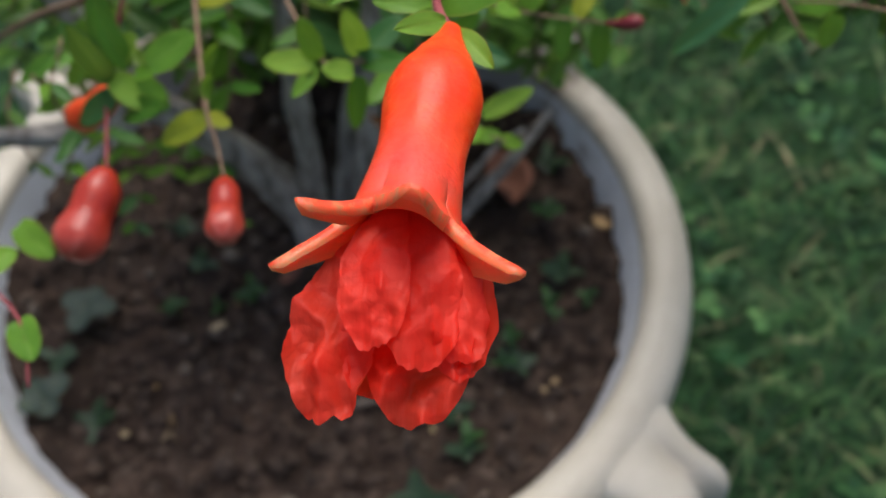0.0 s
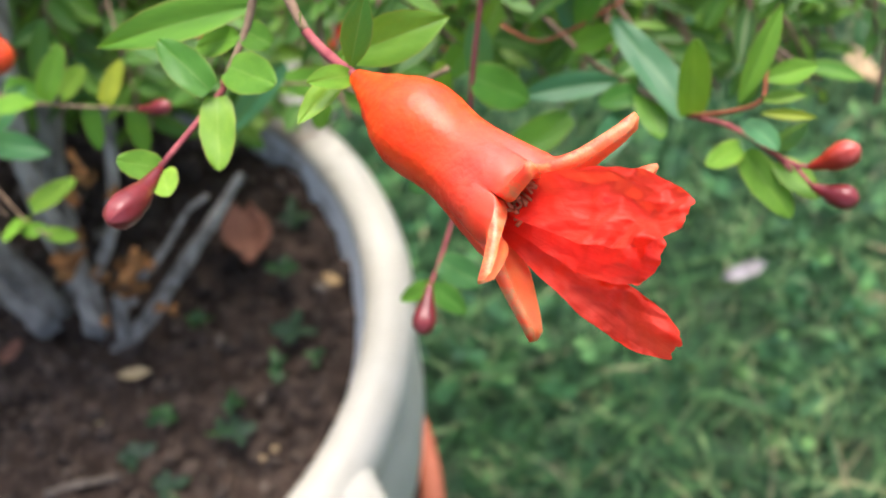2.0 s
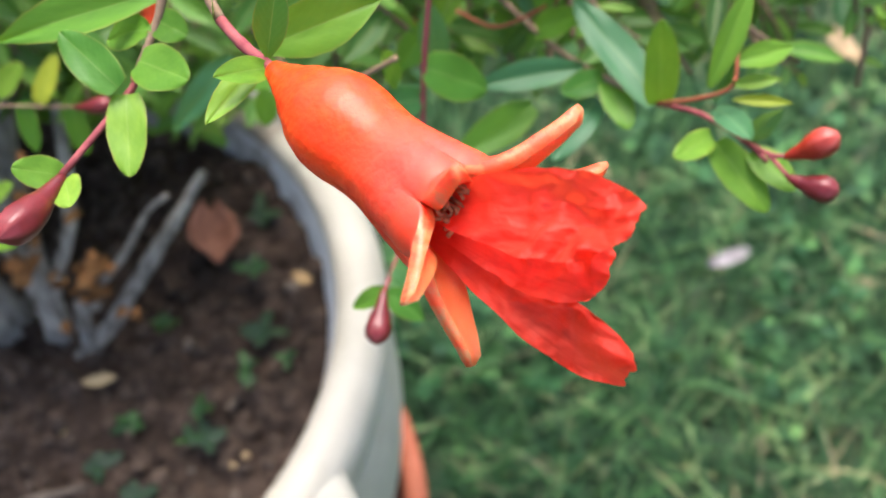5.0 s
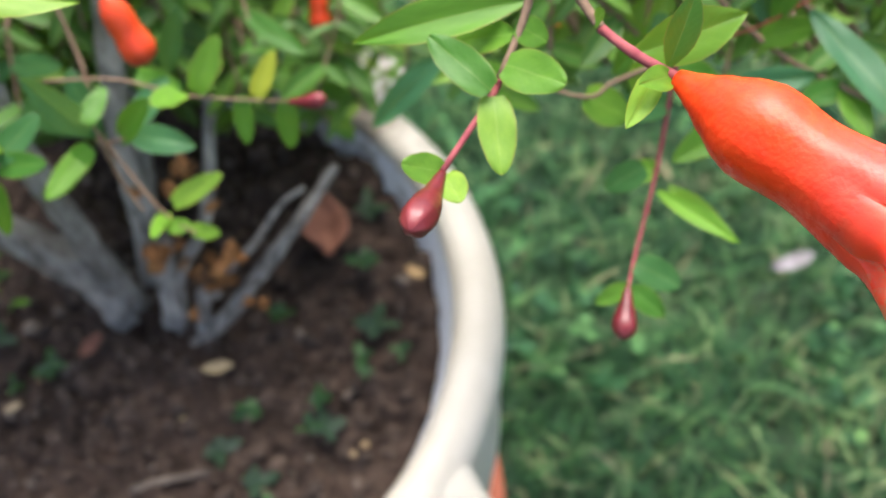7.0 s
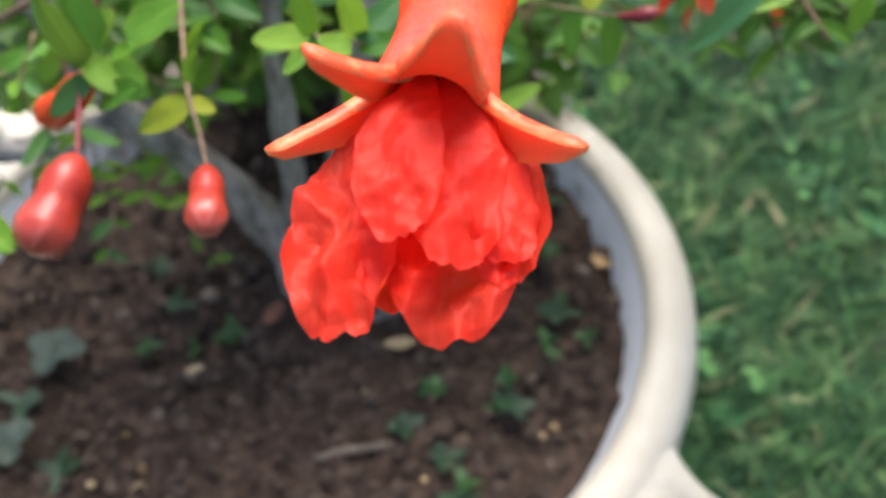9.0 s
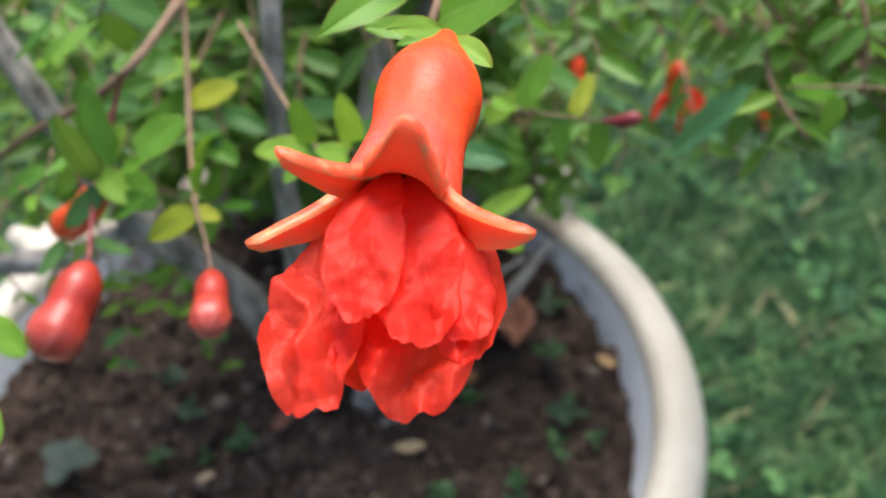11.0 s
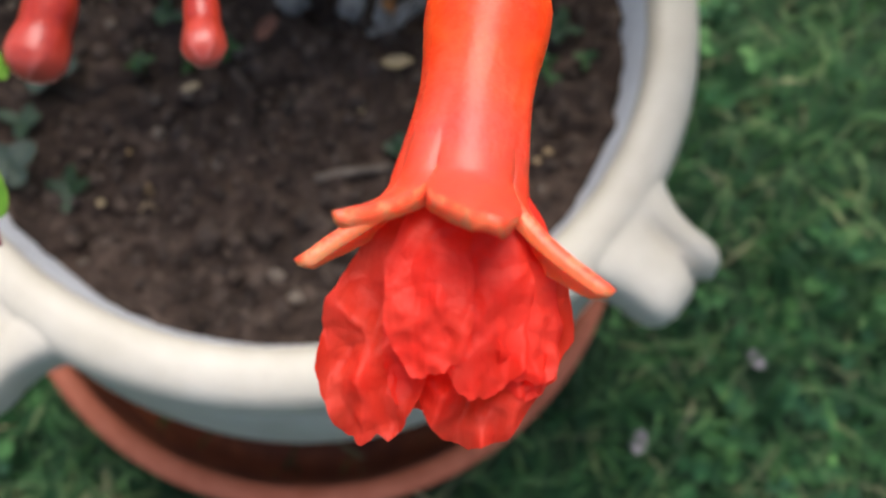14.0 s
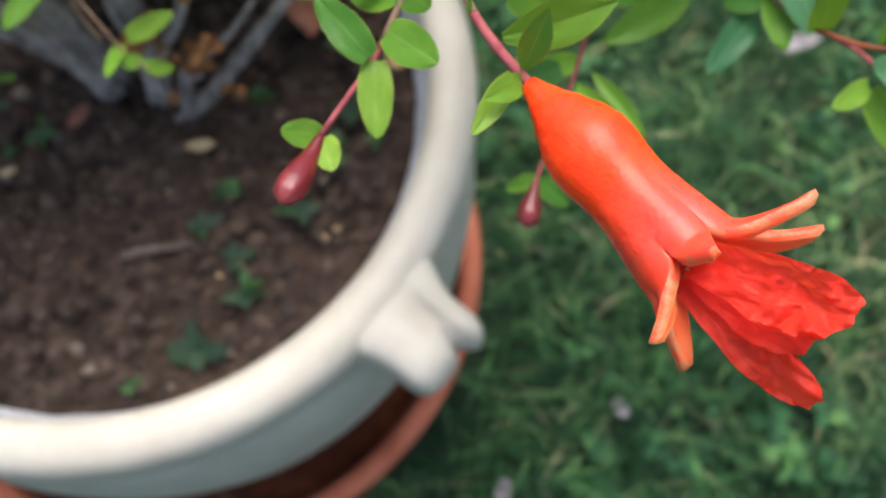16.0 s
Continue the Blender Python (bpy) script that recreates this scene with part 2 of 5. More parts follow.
m = Mat("potting_soil", 0.9, 0.25)
n = m.noise(75, 9, 0.72)
c = m.ramp(n, (0.34, (0.011, 0.007, 0.0055)), (0.53, (0.055, 0.036, 0.027)), (0.72, (0.17, 0.122, 0.096)))
c = m.mix(m.ramp(m.noise(22, 4), (0.45, (0, 0, 0)), (0.75, (0.7, 0.7, 0.7))), c, (0.094, 0.060, 0.044))
m.colour(c)
SOIL = m.bump(n, 1.0, 0.004).m
m = Mat("soil_crumb", 0.9, 0.25)
c = m.ramp(m.island(), (0.0, (0.024, 0.017, 0.014)), (0.6, (0.070, 0.046, 0.034)), (0.94, (0.13, 0.09, 0.066)), (1.0, (0.34, 0.28, 0.22)))
c = m.mix(0.5, c, m.ramp(m.noise(300, 5), (0.3, (0.026, 0.019, 0.016)), (0.7, (0.14, 0.105, 0.085))))
CRUMB = m.colour(c).bump(m.noise(500, 5), 0.8, 0.002).m
m = Mat("dry_leaf", 0.75, 0.3)
DRY_LEAF = m.colour(m.ramp(m.noise(60, 6), (0.3, (0.17, 0.07, 0.045)), (0.7, (0.33, 0.15, 0.10)))).bump(m.noise(120, 5), 0.5, 0.003).m
m = Mat("straw", 0.75, 0.3)
STRAW = m.colour(m.ramp(m.rand(), (0.0, (0.40, 0.24, 0.09)), (0.5, (0.36, 0.27, 0.17)), (1.0, (0.52, 0.40, 0.20)))).bump(m.noise(120, 5), 0.5, 0.003).m
m = Mat("bleached_leaf", 0.75, 0.3)
PALE_LEAF = m.colour(m.ramp(m.noise(80, 5), (0.3, (0.15, 0.135, 0.14)), (0.7, (0.31, 0.29, 0.30)))).bump(m.noise(120, 5), 0.5, 0.003).m
m = Mat("brown_dead_bloom", 0.85, 0.2)
DEAD_BLOOM = m.colour(m.ramp(m.noise(160, 6), (0.3, (0.13, 0.055, 0.022)), (0.7, (0.42, 0.20, 0.075)))).bump(m.noise(300, 5), 0.8, 0.004).m

m = Mat("lawn_earth", 0.95, 0.2)
n = m.noise(9, 8, 0.7)
c = m.ramp(n, (0.3, (0.014, 0.032, 0.016)), (0.55, (0.028, 0.054, 0.026)), (0.75, (0.080, 0.078, 0.046)))
m.colour(m.mix(m.noise(0.35, 3), c, (0.026, 0.056, 0.027)))
EARTH = m.bump(m.noise(60, 6), 0.8, 0.02).m


def grass_mat(name, stops):
    m = Mat(name, 0.6, 0.2)
    c = m.ramp(m.island(), *stops)
    c = m.mix(1.0, c, m.ramp(m.noise(22, 4), (0.36, (0.42, 0.48, 0.52)), (0.64, (1.42, 1.34, 1.18))), "MULTIPLY")
    place = m.add("ShaderNodeSeparateXYZ")
    m.link(m.co, place.inputs[0])
    dry = m.math("ADD", m.noise(5.0, 4), m.math("MULTIPLY", m.math("SUBTRACT", m.math("MINIMUM", place.outputs[0], 0.60), 0.42), 0.45))
    c = m.mix(1.0, c, m.ramp(dry, (0.46, (0.90, 0.93, 0.93)), (0.70, (1.90, 1.38, 1.56))), "MULTIPLY")
    m.colour(c)
    return m.thin(0.25, m.mix(0.5, c, (0.12, 0.30, 0.04))).m


GRASS = grass_mat("grass_blade", ((0.0, (0.011, 0.044, 0.022)), (0.4, (0.034, 0.108, 0.044)), (0.74, (0.078, 0.186, 0.069)), (0.90, (0.16, 0.275, 0.12)), (0.97, (0.22, 0.23, 0.13)), (1.0, (0.34, 0.32, 0.20))))
HERB = grass_mat("lawn_herb", ((0.0, (0.02, 0.075, 0.038)), (0.6, (0.045, 0.15, 0.058)), (1.0, (0.11, 0.26, 0.085))))


# ---- builders ----
def mesh_of(name, verts, faces, material, smooth=True, attrs=None):
    me = bpy.data.meshes.new(name)
    me.from_pydata([tuple(v) for v in verts], [], faces)
    me.materials.append(material)
    if smooth:
        me.polygons.foreach_set("use_smooth", [True] * len(me.polygons))
    for key, vals in (attrs or {}).items():
        at = me.attributes.new(key, "FLOAT", "POINT")
        at.data.foreach_set("value", [float(x) for x in vals])
    me.update()
    return me


def part(name, me, parent=None, label="", m=None):
    ob = new(name, me)
    if parent is not None:
        ob.parent = parent
    if m is not None:
        ob.matrix_basis = m
    if label:
        ob["label"] = label
    return ob


def thing(name, label, category, at=(0, 0, 0), me=None, group="", kind=""):
    ob = new(name, me)
    ob.location = at
    return tagged(ob, label, category, group, kind)


def V(*a):
    return Vector(a)


def spline(points, n):
    """A smooth line through the points, n steps between each two."""
    p = [Vector(q) for q in points]
    p = [p[0] * 2 - p[1]] + p + [p[-1] * 2 - p[-2]]
    out = []
    for i in range(1, len(p) - 2):
        for k in range(n):
            t = k / n
            out.append(0.5 * (2 * p[i] + (p[i + 1] - p[i - 1]) * t + (2 * p[i - 1] - 5 * p[i] + 4 * p[i + 1] - p[i + 2]) * t * t
                              + (3 * p[i] - p[i - 1] - 3 * p[i + 1] + p[i + 2]) * t ** 3))
    out.append(p[-2])
    return out


def tube(name, points, r0, r1, material, sides=8, steps=6, wob=0.0, knots=0.0):
    line = spline(points, steps)
    verts, faces = [], []
    up = Vector((0.31, 0.2, 0.93))
    n = len(line)
    for i, c in enumerate(line):
        d = (line[min(i + 1, n - 1)] - line[max(i - 1, 0)]).normalized()
        s = d.cross(up)
        s = s.normalized() if s.length > 1e-4 else Vector((1, 0, 0))
        u = s.cross(d)
        f = i / (n - 1)
        r = r0 + (r1 - r0) * f
        r *= 1 + knots * (1.0 if i % steps == 0 else 0.0)
        for k in range(sides):
            an = 2 * math.pi * k / sides
            rr = r * (1 + wob * noise.noise(c * 60 + Vector((math.cos(an), math.sin(an), 0)) * 1.3))
            verts.append(c + (s * math.cos(an) + u * math.sin(an)) * rr)
    for i in range(n - 1):
        for k in range(sides):
            a, b = i * sides + k, i * sides + (k + 1) % sides
            faces.append((a, b, b + sides, a + sides))
    faces.append(tuple(range(sides))[::-1])
    faces.append(tuple(range((n - 1) * sides, n * sides)))
    return mesh_of(name, verts, faces, material)


def frame_of(base, tip, up, roll=0.0):
    """A pose whose y runs from base to tip, with z as near to up as it can be, and the length between them."""
    base, tip = Vector(base), Vector(tip)
    y = tip - base
    ln = y.length
    y.normalize()
    x = y.cross(Vector(up))
    x = x.normalized() if x.length > 1e-5 else y.orthogonal().normalized()
    z = x.cross(y)
    m = Matrix((x, y, z)).transposed().to_4x4()
    return Matrix.Translation(base) @ m @ pose(0, 0, 0, 0, roll, 0), ln


def leaf_mesh(name, material, blunt=0.5, fold=0.25, curl=0.12, seed=0, nu=10, nv=10):
    """A leaf one long and one wide at its widest, on y, folded along its rib."""
    verts, rim, rib = [], [], []
    for j in range(nv + 1):
        v = 0.5 - 0.5 * math.cos(math.pi * j / nv)
        w = 0.5 * (math.sin(math.pi * min(1, v * 0.94 + 0.06) ** (0.78 + 0.3 * (1 - blunt))) ** (0.44 + 0.6 * (1 - blunt)))
        w = max(w, 0.03 if j == 0 else 0.012)
        for i in range(nu + 1):
            u = i / nu * 2 - 1
            if nu == 10:
                u = (-1, -0.89, -0.7, -0.35, -0.055, 0, 0.055, 0.35, 0.7, 0.89, 1)[i]
            x = u * w * (1 + 0.05 * noise.noise(Vector((seed * 3.1, v * 5, u))))
            z = abs(u) ** 1.2 * w * fold - curl * (v - 0.3) ** 2 + 0.045 * noise.noise(Vector((v * 2.6, u * 1.6, seed * 1.7)))
            verts.append((x, v, z))
            rim.append(1.0 if i in (0, nu) or j == nv else 0.0)
            rib.append(1.0 if i == nu // 2 and j < nv else 0.0)
    faces = [(a, a + 1, a + nu + 2, a + nu + 1) for j in range(nv) for a in range(j * (nu + 1), j * (nu + 1) + nu)]
    return mesh_of(name, verts, faces, material, True, {"rim": rim, "rib": rib})


LEAF = {}
for key, mat_ in (("young", GREEN_YOUNG), ("mid", GREEN_MID), ("old", GREEN_OLD), ("yellow", YELLOW_LEAF), ("teal", SKY_TEAL_LEAF), ("weed", GREY_WEED), ("silver", SILVER_WEED), ("sprout", SPROUT)):
    LEAF[key] = [leaf_mesh("leaf_" + key, mat_, b, f, c, s) for s, (b, f, c) in enumerate(((0.9, 0.08, 0.12), (0.6, 0.11, 0.20), (0.15, 0.13, 0.24), (0.75, 0.06, -0.14)))]


def leaf(parent, base, tip, width, kind="young", shape=0, up=(0, -0.45, 0.9), roll=0.0, label=""):
    m, ln = frame_of(base, tip, up, roll)
    return part("leaf", LEAF[kind][shape], parent, label, m @ Matrix.Diagonal((width, ln, 0.5 * (width + ln), 1)))


def lathe(name, line, radii, material, sides=28, ribs=0, rib_depth=0.0, rib_from=0.0, cap=True, blush=None, twist=0.0):
    """A body round a line of points with one radius each."""
    n = len(line)
    verts, faces, bl = [], [], []
    up = Vector((0.02, 0.03, 1.0))
    d0 = (line[-1] - line[0]).normalized()
    if abs(d0.z) > 0.92:
        up = Vector((0, -1, 0.05))
    for i in range(n):
        d = (line[min(i + 1, n - 1)] - line[max(i - 1, 0)]).normalized()
        if d.dot(d0) < 0:
            d = -d
        s = up.cross(d).normalized()
        u = d.cross(s)
        f = i / (n - 1)
        amp = rib_depth * max(0.0, (f - rib_from) / max(1e-6, 1 - rib_from))
        for k in range(sides):
            an = 2 * math.pi * k / sides
            rr = radii[i] * (1 + amp * math.cos(ribs * (an + twist)) + 0.018 * noise.noise(Vector((math.cos(an) * 1.4, math.sin(an) * 1.4, f * 4 + radii[0] * 999))))
            verts.append(line[i] + (s * math.cos(an) + u * math.sin(an)) * rr)
            bl.append(blush(f, an) if blush else f)
    for i in range(n - 1):
        for k in range(sides):
            a, b = i * sides + k, i * sides + (k + 1) % sides
            faces.append((a, b, b + sides, a + sides))
    faces.append(tuple(range(sides))[::-1])
    if cap:
        faces.append(tuple(range((n - 1) * sides, n * sides)))
    return mesh_of(name, verts, faces, material, True, {"blush": bl})


def interp(f, table):
    for (a, x), (b, y) in zip(table, table[1:]):
        if f <= b:
            k = (f - a) / (b - a)
            k = k * k * (3 - 2 * k) * 0.5 + k * 0.5
            return x + (y - x) * k
    return table[-1][1]


def bud(parent, base, tip, radius, material, label, kind="drop"):
    """A closed flower bud with a pointed, seamed end."""
    base, tip = Vector(base), Vector(tip)
    side = Vector((0, 0, -1)) * (tip - base).length * 0.06
    prof = {"drop": ((0, 0.24), (0.12, 0.38), (0.3, 0.55), (0.5, 0.86), (0.7, 1.0), (0.86, 0.86), (0.95, 0.52), (1, 0.12)),
            "pear": ((0, 0.24), (0.06, 0.50), (0.20, 0.80), (0.38, 0.84), (0.48, 0.82), (0.64, 0.96), (0.78, 1.0), (0.9, 0.82), (0.97, 0.48), (1, 0.14))}[kind]
    fs = [0, .04, .1, .17, .25, .33, .41, .49, .57, .65, .72, .79, .85, .9, .94, .97, 1]
    line = [base.lerp(tip, f) + side * math.sin(math.pi * f) for f in fs]
    me = lathe("flower_bud", line, [radius * interp(f, prof) for f in fs], material, 24, 6, 0.10, 0.45, True, lambda f, an: max(0.0, (f - 0.45) / 0.55) ** 1.1 * (0.40 + 0.60 * max(0.0, math.cos(6 * an)) ** 2))
    return part("flower_bud", me, parent, label)


# ---- lawn ----
GROUND_Z = -0.03
PX, PY = -0.0685, 0.2935


def ground_height(x, y):
    return GROUND_Z + 0.012 * noise.noise(Vector((x * 2.2, y * 2.2, 3.0))) * min(1.0, max(0.0, (math.hypot(x - PX, y - PY) - 0.24) * 4))


def build_ground():
    edges = [-120, -40, -12, -5, -2.5] + [-1.6 + 0.08 * i for i in range(41)] + [2.5, 5, 12, 40, 120]
    n = len(edges)
    verts = [(PX + x, PY + y, ground_height(PX + x, PY + y)) for y in edges for x in edges]
    faces = [(j * n + i, j * n + i + 1, (j + 1) * n + i + 1, (j + 1) * n + i) for j in range(n - 1) for i in range(n - 1)]
    return thing("ground", "green lawn soil with worn dry patches", "lawn", me=mesh_of("ground", verts, faces, EARTH), kind="structure")


def blades(name, count, seed, span, length, width, material, keep_out=0.222, lean=(0.3, 1.25)):
    """Many bent blades in one mesh, five points each."""
    g = np.random.default_rng(seed)
    x0, y0, inner, outer = span
    rr = inner * np.sqrt(g.uniform(0, 1, count)) * np.exp(0.3 * np.abs(g.normal(0, 1, count)))
    rr = np.where(g.uniform(0, 1, count) < 0.35, inner * 0.7 + g.exponential(outer, count), rr)
    th = g.uniform(0, 2 * np.pi, count)
    x, y = x0 + rr * np.cos(th), y0 + rr * np.sin(th)
    tuft = g.uniform(0, 1, count) < 0.7
    cx, cy = np.round(x / 0.022) * 0.022, np.round(y / 0.022) * 0.022
    x = np.where(tuft, cx + g.normal(0, 0.006, count), x)
    y = np.where(tuft, cy + g.normal(0, 0.006, count), y)
    ok = np.hypot(x - PX, y - PY) > keep_out
    x, y = x[ok], y[ok]
    k = len(x)
    z = np.array([ground_height(a, b) for a, b in zip(x, y)]) - 0.002
    az, tilt = g.uniform(0, 2 * np.pi, k), g.uniform(*lean, k)
    ln, w = g.uniform(*length, k), g.uniform(*width, k)
    tilt2 = np.minimum(tilt + g.uniform(0.1, 0.7, k), 1.62)
    dx, dy = np.cos(az), np.sin(az)
    sx, sy = -dy * w / 2, dx * w / 2
    h1, v1 = np.sin(tilt) * ln * 0.55, np.cos(tilt) * ln * 0.55
    h2, v2 = h1 + np.sin(tilt2) * ln * 0.45, v1 + np.cos(tilt2) * ln * 0.45
    p = np.empty((k, 5, 3))
    for i, (h, v, s) in enumerate(((0, 0, -0.7), (0, 0, 0.7), (h1, v1, 1), (h1, v1, -1), (h2, v2, 0))):
        p[:, i, 0], p[:, i, 1], p[:, i, 2] = x + dx * h + sx * s, y + dy * h + sy * s, z + v
    p[:, :, 2] = np.maximum(p[:, :, 2], z[:, None] + 0.001)
    me = bpy.data.meshes.new(name)
    base = np.arange(k)[:, None] * 5
    loops = np.concatenate([base + np.array([[0, 1, 2, 3]]), base + np.array([[3, 2, 4]])], axis=1).ravel()
    me.vertices.add(k * 5)
    me.vertices.foreach_set("co", p.ravel())
    me.loops.add(len(loops))
    me.loops.foreach_set("vertex_index", loops)
    me.polygons.add(k * 2)
    start = (np.arange(k)[:, None] * 7 + np.array([[0, 4]])).ravel()
    me.polygons.foreach_set("loop_start", start)
    me.materials.append(material)
    me.update(calc_edges=True)
    me.validate()
    return me


def herbs(name, count, seed, span):
    """Small round creeping leaves of the lawn in one mesh."""
    rnd = random.Random(seed)
    verts, faces = [], []
    for _ in range(count):
        x, y = rnd.uniform(span[0], span[1]), rnd.uniform(span[2], span[3])
        if math.hypot(x - PX, y - PY) < 0.235 or noise.noise(Vector((x * 5, y * 5, 9))) < -0.05:
            continue
        h = rnd.uniform(0.008, 0.03)
        c = Vector((x, y, ground_height(x, y) + h))
        turn = rnd.uniform(0, 6.28)
        for leaflet in range(rnd.choice((1, 3, 3))):
            an = turn + leaflet * 2.09
            r = rnd.uniform(0.004, 0.0085)
            t = Vector((math.cos(an), math.sin(an), rnd.uniform(-0.25, 0.35))).normalized()
            s = t.cross(Vector((rnd.uniform(-0.3, 0.3), rnd.uniform(-0.3, 0.3), 1))).normalized()
            i0 = len(verts)
            up = s.cross(t)
            ring = ((0, 0), (0.7, 0.75), (1.5, 0.85), (2.0, 0.25), (2.0, -0.25), (1.5, -0.85), (0.7, -0.75))
            verts += [c + t * (a * r) + s * (b * r) + up * (abs(b) * r * 0.3) for a, b in ring]
            faces += [(i0, i0 + 1, i0 + 2, i0 + 3), (i0, i0 + 3, i0 + 4, i0 + 5), (i0, i0 + 5, i0 + 6)]
    return mesh_of(name, verts, faces, HERB, False)


build_ground()
thing("grass", "short green lawn grass with scattered straw blades", "grass", me=blades("grass", 165000, 5, (0.2, 0.5, 1.15, 0.9), (0.03, 0.085), (0.0013, 0.0034), GRASS), kind="stuff")
thing("tall_grass", "long loose grass blades lying over the lawn", "grass", me=blades("tall_grass", 600, 19, (0.3, 0.5, 0.9, 0.5), (0.07, 0.13), (0.003, 0.006), GRASS, 0.235, (0.9, 1.35)), kind="stuff")
thing("lawn_herbs", "small round creeping leaves among the grass", "herbs", me=herbs("lawn_herbs", 7000, 7, (-0.9, 1.2, -0.5, 1.6)), kind="stuff")


# ---- pot and saucer ----
def turned(name, profile, material, sides=128, closed=True):
    verts, faces = [], []
    n = len(profile)
    for k in range(sides):
        an = 2 * math.pi * k / sides
        for r, z in profile:
            verts.append((r * math.cos(an), r * math.sin(an), z))
    for k in range(sides):
        k2 = (k + 1) % sides
        for i in range(n - 1):
            faces.append((k * n + i, k2 * n + i, k2 * n + i + 1, k * n + i + 1))
    if closed:
        faces.append(tuple(k * n for k in range(sides))[::-1])
    return mesh_of(name, verts, faces, material)


def build_saucer():
    ob = thing("plant_saucer", "round terracotta saucer under the pot, its inside coloured dark for shade", "saucer", (PX - 0.011, PY - 0.008, GROUND_Z))
    part("dish", turned("dish", [(0.1910, 0.004), (0.1990, 0.006), (0.2050, 0.02), (0.2120, 0.068), (0.2165, 0.076), (0.2175, 0.083), (0.2140, 0.0872), (0.2060, 0.0870), (0.2020, 0.0835)], TERRACOTTA), ob)
    part("basin", turned("basin", [(0.1750, 0.012), (0.1890, 0.018), (0.2002, 0.078), (0.2020, 0.0835)], SHADED_CLAY), ob, "inside of the saucer with the pot's shade in its colour")
    return ob


def lug_mesh():
    """A scrolled grip with a flared root and one groove that splits its end; x runs outward."""
    rows, sides = 26, 56
    verts, faces = [], []
    groove, x0 = 0.0068, -0.010
    for i in range(rows + 1):
        f = i / rows
        flare = min(1.0, max(0.0, 1 - (f - 0.2) / 0.5)) ** 2.2
        g = min(1.0, max(0.0, (f - 0.12) / 0.4))
        end = max(0.05, math.sqrt(max(0.0, 1 - max(0.0, (f - 0.74) / 0.26) ** 2.6)))
        for k in range(sides):
            an = 2 * math.pi * k / sides
            c, sn = math.cos(an), math.sin(an)
            half = 0.0228 * (1 + (0.62 if c > 0 else 0.34) * flare)
            y = math.copysign(abs(c) ** 0.55, c) * half * (0.55 + 0.45 * end)
            z = math.copysign(abs(sn) ** 0.50, sn) * (0.0185 if sn > 0 else 0.0215) * end
            dip = math.exp(-((y - groove) / 0.0036) ** 2)
            reach = 0.0485 + (0.0035 if y > groove else 0.0) - 0.0075 * math.exp(-((y - groove) / 0.0038) ** 2)
            z -= (0.0066 if sn > 0 else -0.0066) * dip * g * min(1.0, end * 1.5)
            verts.append((x0 + (reach - x0) * f, y, z - 0.003 * f * f))
    for i in range(rows):
        for k in range(sides):
            a, b = i * sides + k, i * sides + (k + 1) % sides
            faces.append((a, b, b + sides, a + sides))
    faces.append(tuple(rows * sides + k for k in range(sides)))
    return mesh_of("lug", verts, faces, POT)


def build_pot():
    ob = thing("plant_pot", "round cream glazed ceramic pot with scrolled lugs, standing in a saucer", "pot", (PX, PY, 0))
    prof = [(0.144, -0.016), (0.156, -0.014), (0.163, 0.0), (0.177, 0.06), (0.188, 0.12), (0.1948, 0.17), (0.1968, 0.205), (0.1950, 0.236), (0.1910, 0.254), (0.1866, 0.2605), (0.1846, 0.2635),
            (0.1858, 0.2668), (0.1908, 0.2695), (0.1945, 0.2765), (0.1958, 0.2855), (0.1954, 0.2945), (0.1936, 0.3010), (0.1900, 0.3052), (0.1850, 0.3072), (0.1795, 0.3076), (0.1748, 0.3070),
            (0.1716, 0.3052), (0.1698, 0.3022), (0.1692, 0.2985)]
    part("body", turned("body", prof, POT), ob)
    part("inner_wall", turned("inner_wall", [(0.1692, 0.2985), (0.1679, 0.2935), (0.1657, 0.286), (0.1628, 0.274), (0.1595, 0.25), (0.153, 0.16), (0.135, 0.03)], INNER_GLAZE, closed=False), ob, "bluish grey inner wall, browned at the far side by dirt and painted shade")
    lug = lug_mesh()
    for deg in (-37.5, 52.5, 142.5, -127.5):
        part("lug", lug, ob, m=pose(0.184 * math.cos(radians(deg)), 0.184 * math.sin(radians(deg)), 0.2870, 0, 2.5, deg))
    return ob


build_saucer()
build_pot()


def soil_height(x, y):
    p = Vector((x, y, 0))
    z = 0.266 + 0.010 * noise.noise(p * 14) + 0.007 * noise.noise(p * 45) + 0.006 * noise.noise(p * 95) + 0.003 * noise.noise(p * 190)
    z += 0.013 * min(1.0, max(0.0, (math.hypot(x - PX, y - PY) - 0.11) / 0.05)) ** 1.5
    return z + 0.012 * math.exp(-((x + 0.055) ** 2 + (y - 0.31) ** 2) / 0.003)


def build_soil():
    n, r = 230, 0.1660
    idx, verts, faces = {}, [], []
    for j in range(n + 1):
        for i in range(n + 1):
            u, v = 2 * i / n - 1, 2 * j / n - 1
            x, y = u * math.sqrt(1 - v * v / 2) * r, v * math.sqrt(1 - u * u / 2) * r
            idx[i, j] = len(verts)
            verts.append((x + PX, y + PY, soil_height(x + PX, y + PY)))
    for j in range(n):
        for i in range(n):
            faces.append((idx[i, j], idx[i + 1, j], idx[i + 1, j + 1], idx[i, j + 1]))
    return thing("potting_soil", "dark brown crumbly potting soil filling the pot", "soil", me=mesh_of("soil", verts, faces, SOIL), kind="structure")


ICO = bmesh.new()
bmesh.ops.create_icosphere(ICO, subdivisions=1, radius=1)
ICO_V = [v.co.copy() for v in ICO.verts]
ICO_F = [tuple(v.index for v in f.verts) for f in ICO.faces]
ICO.free()


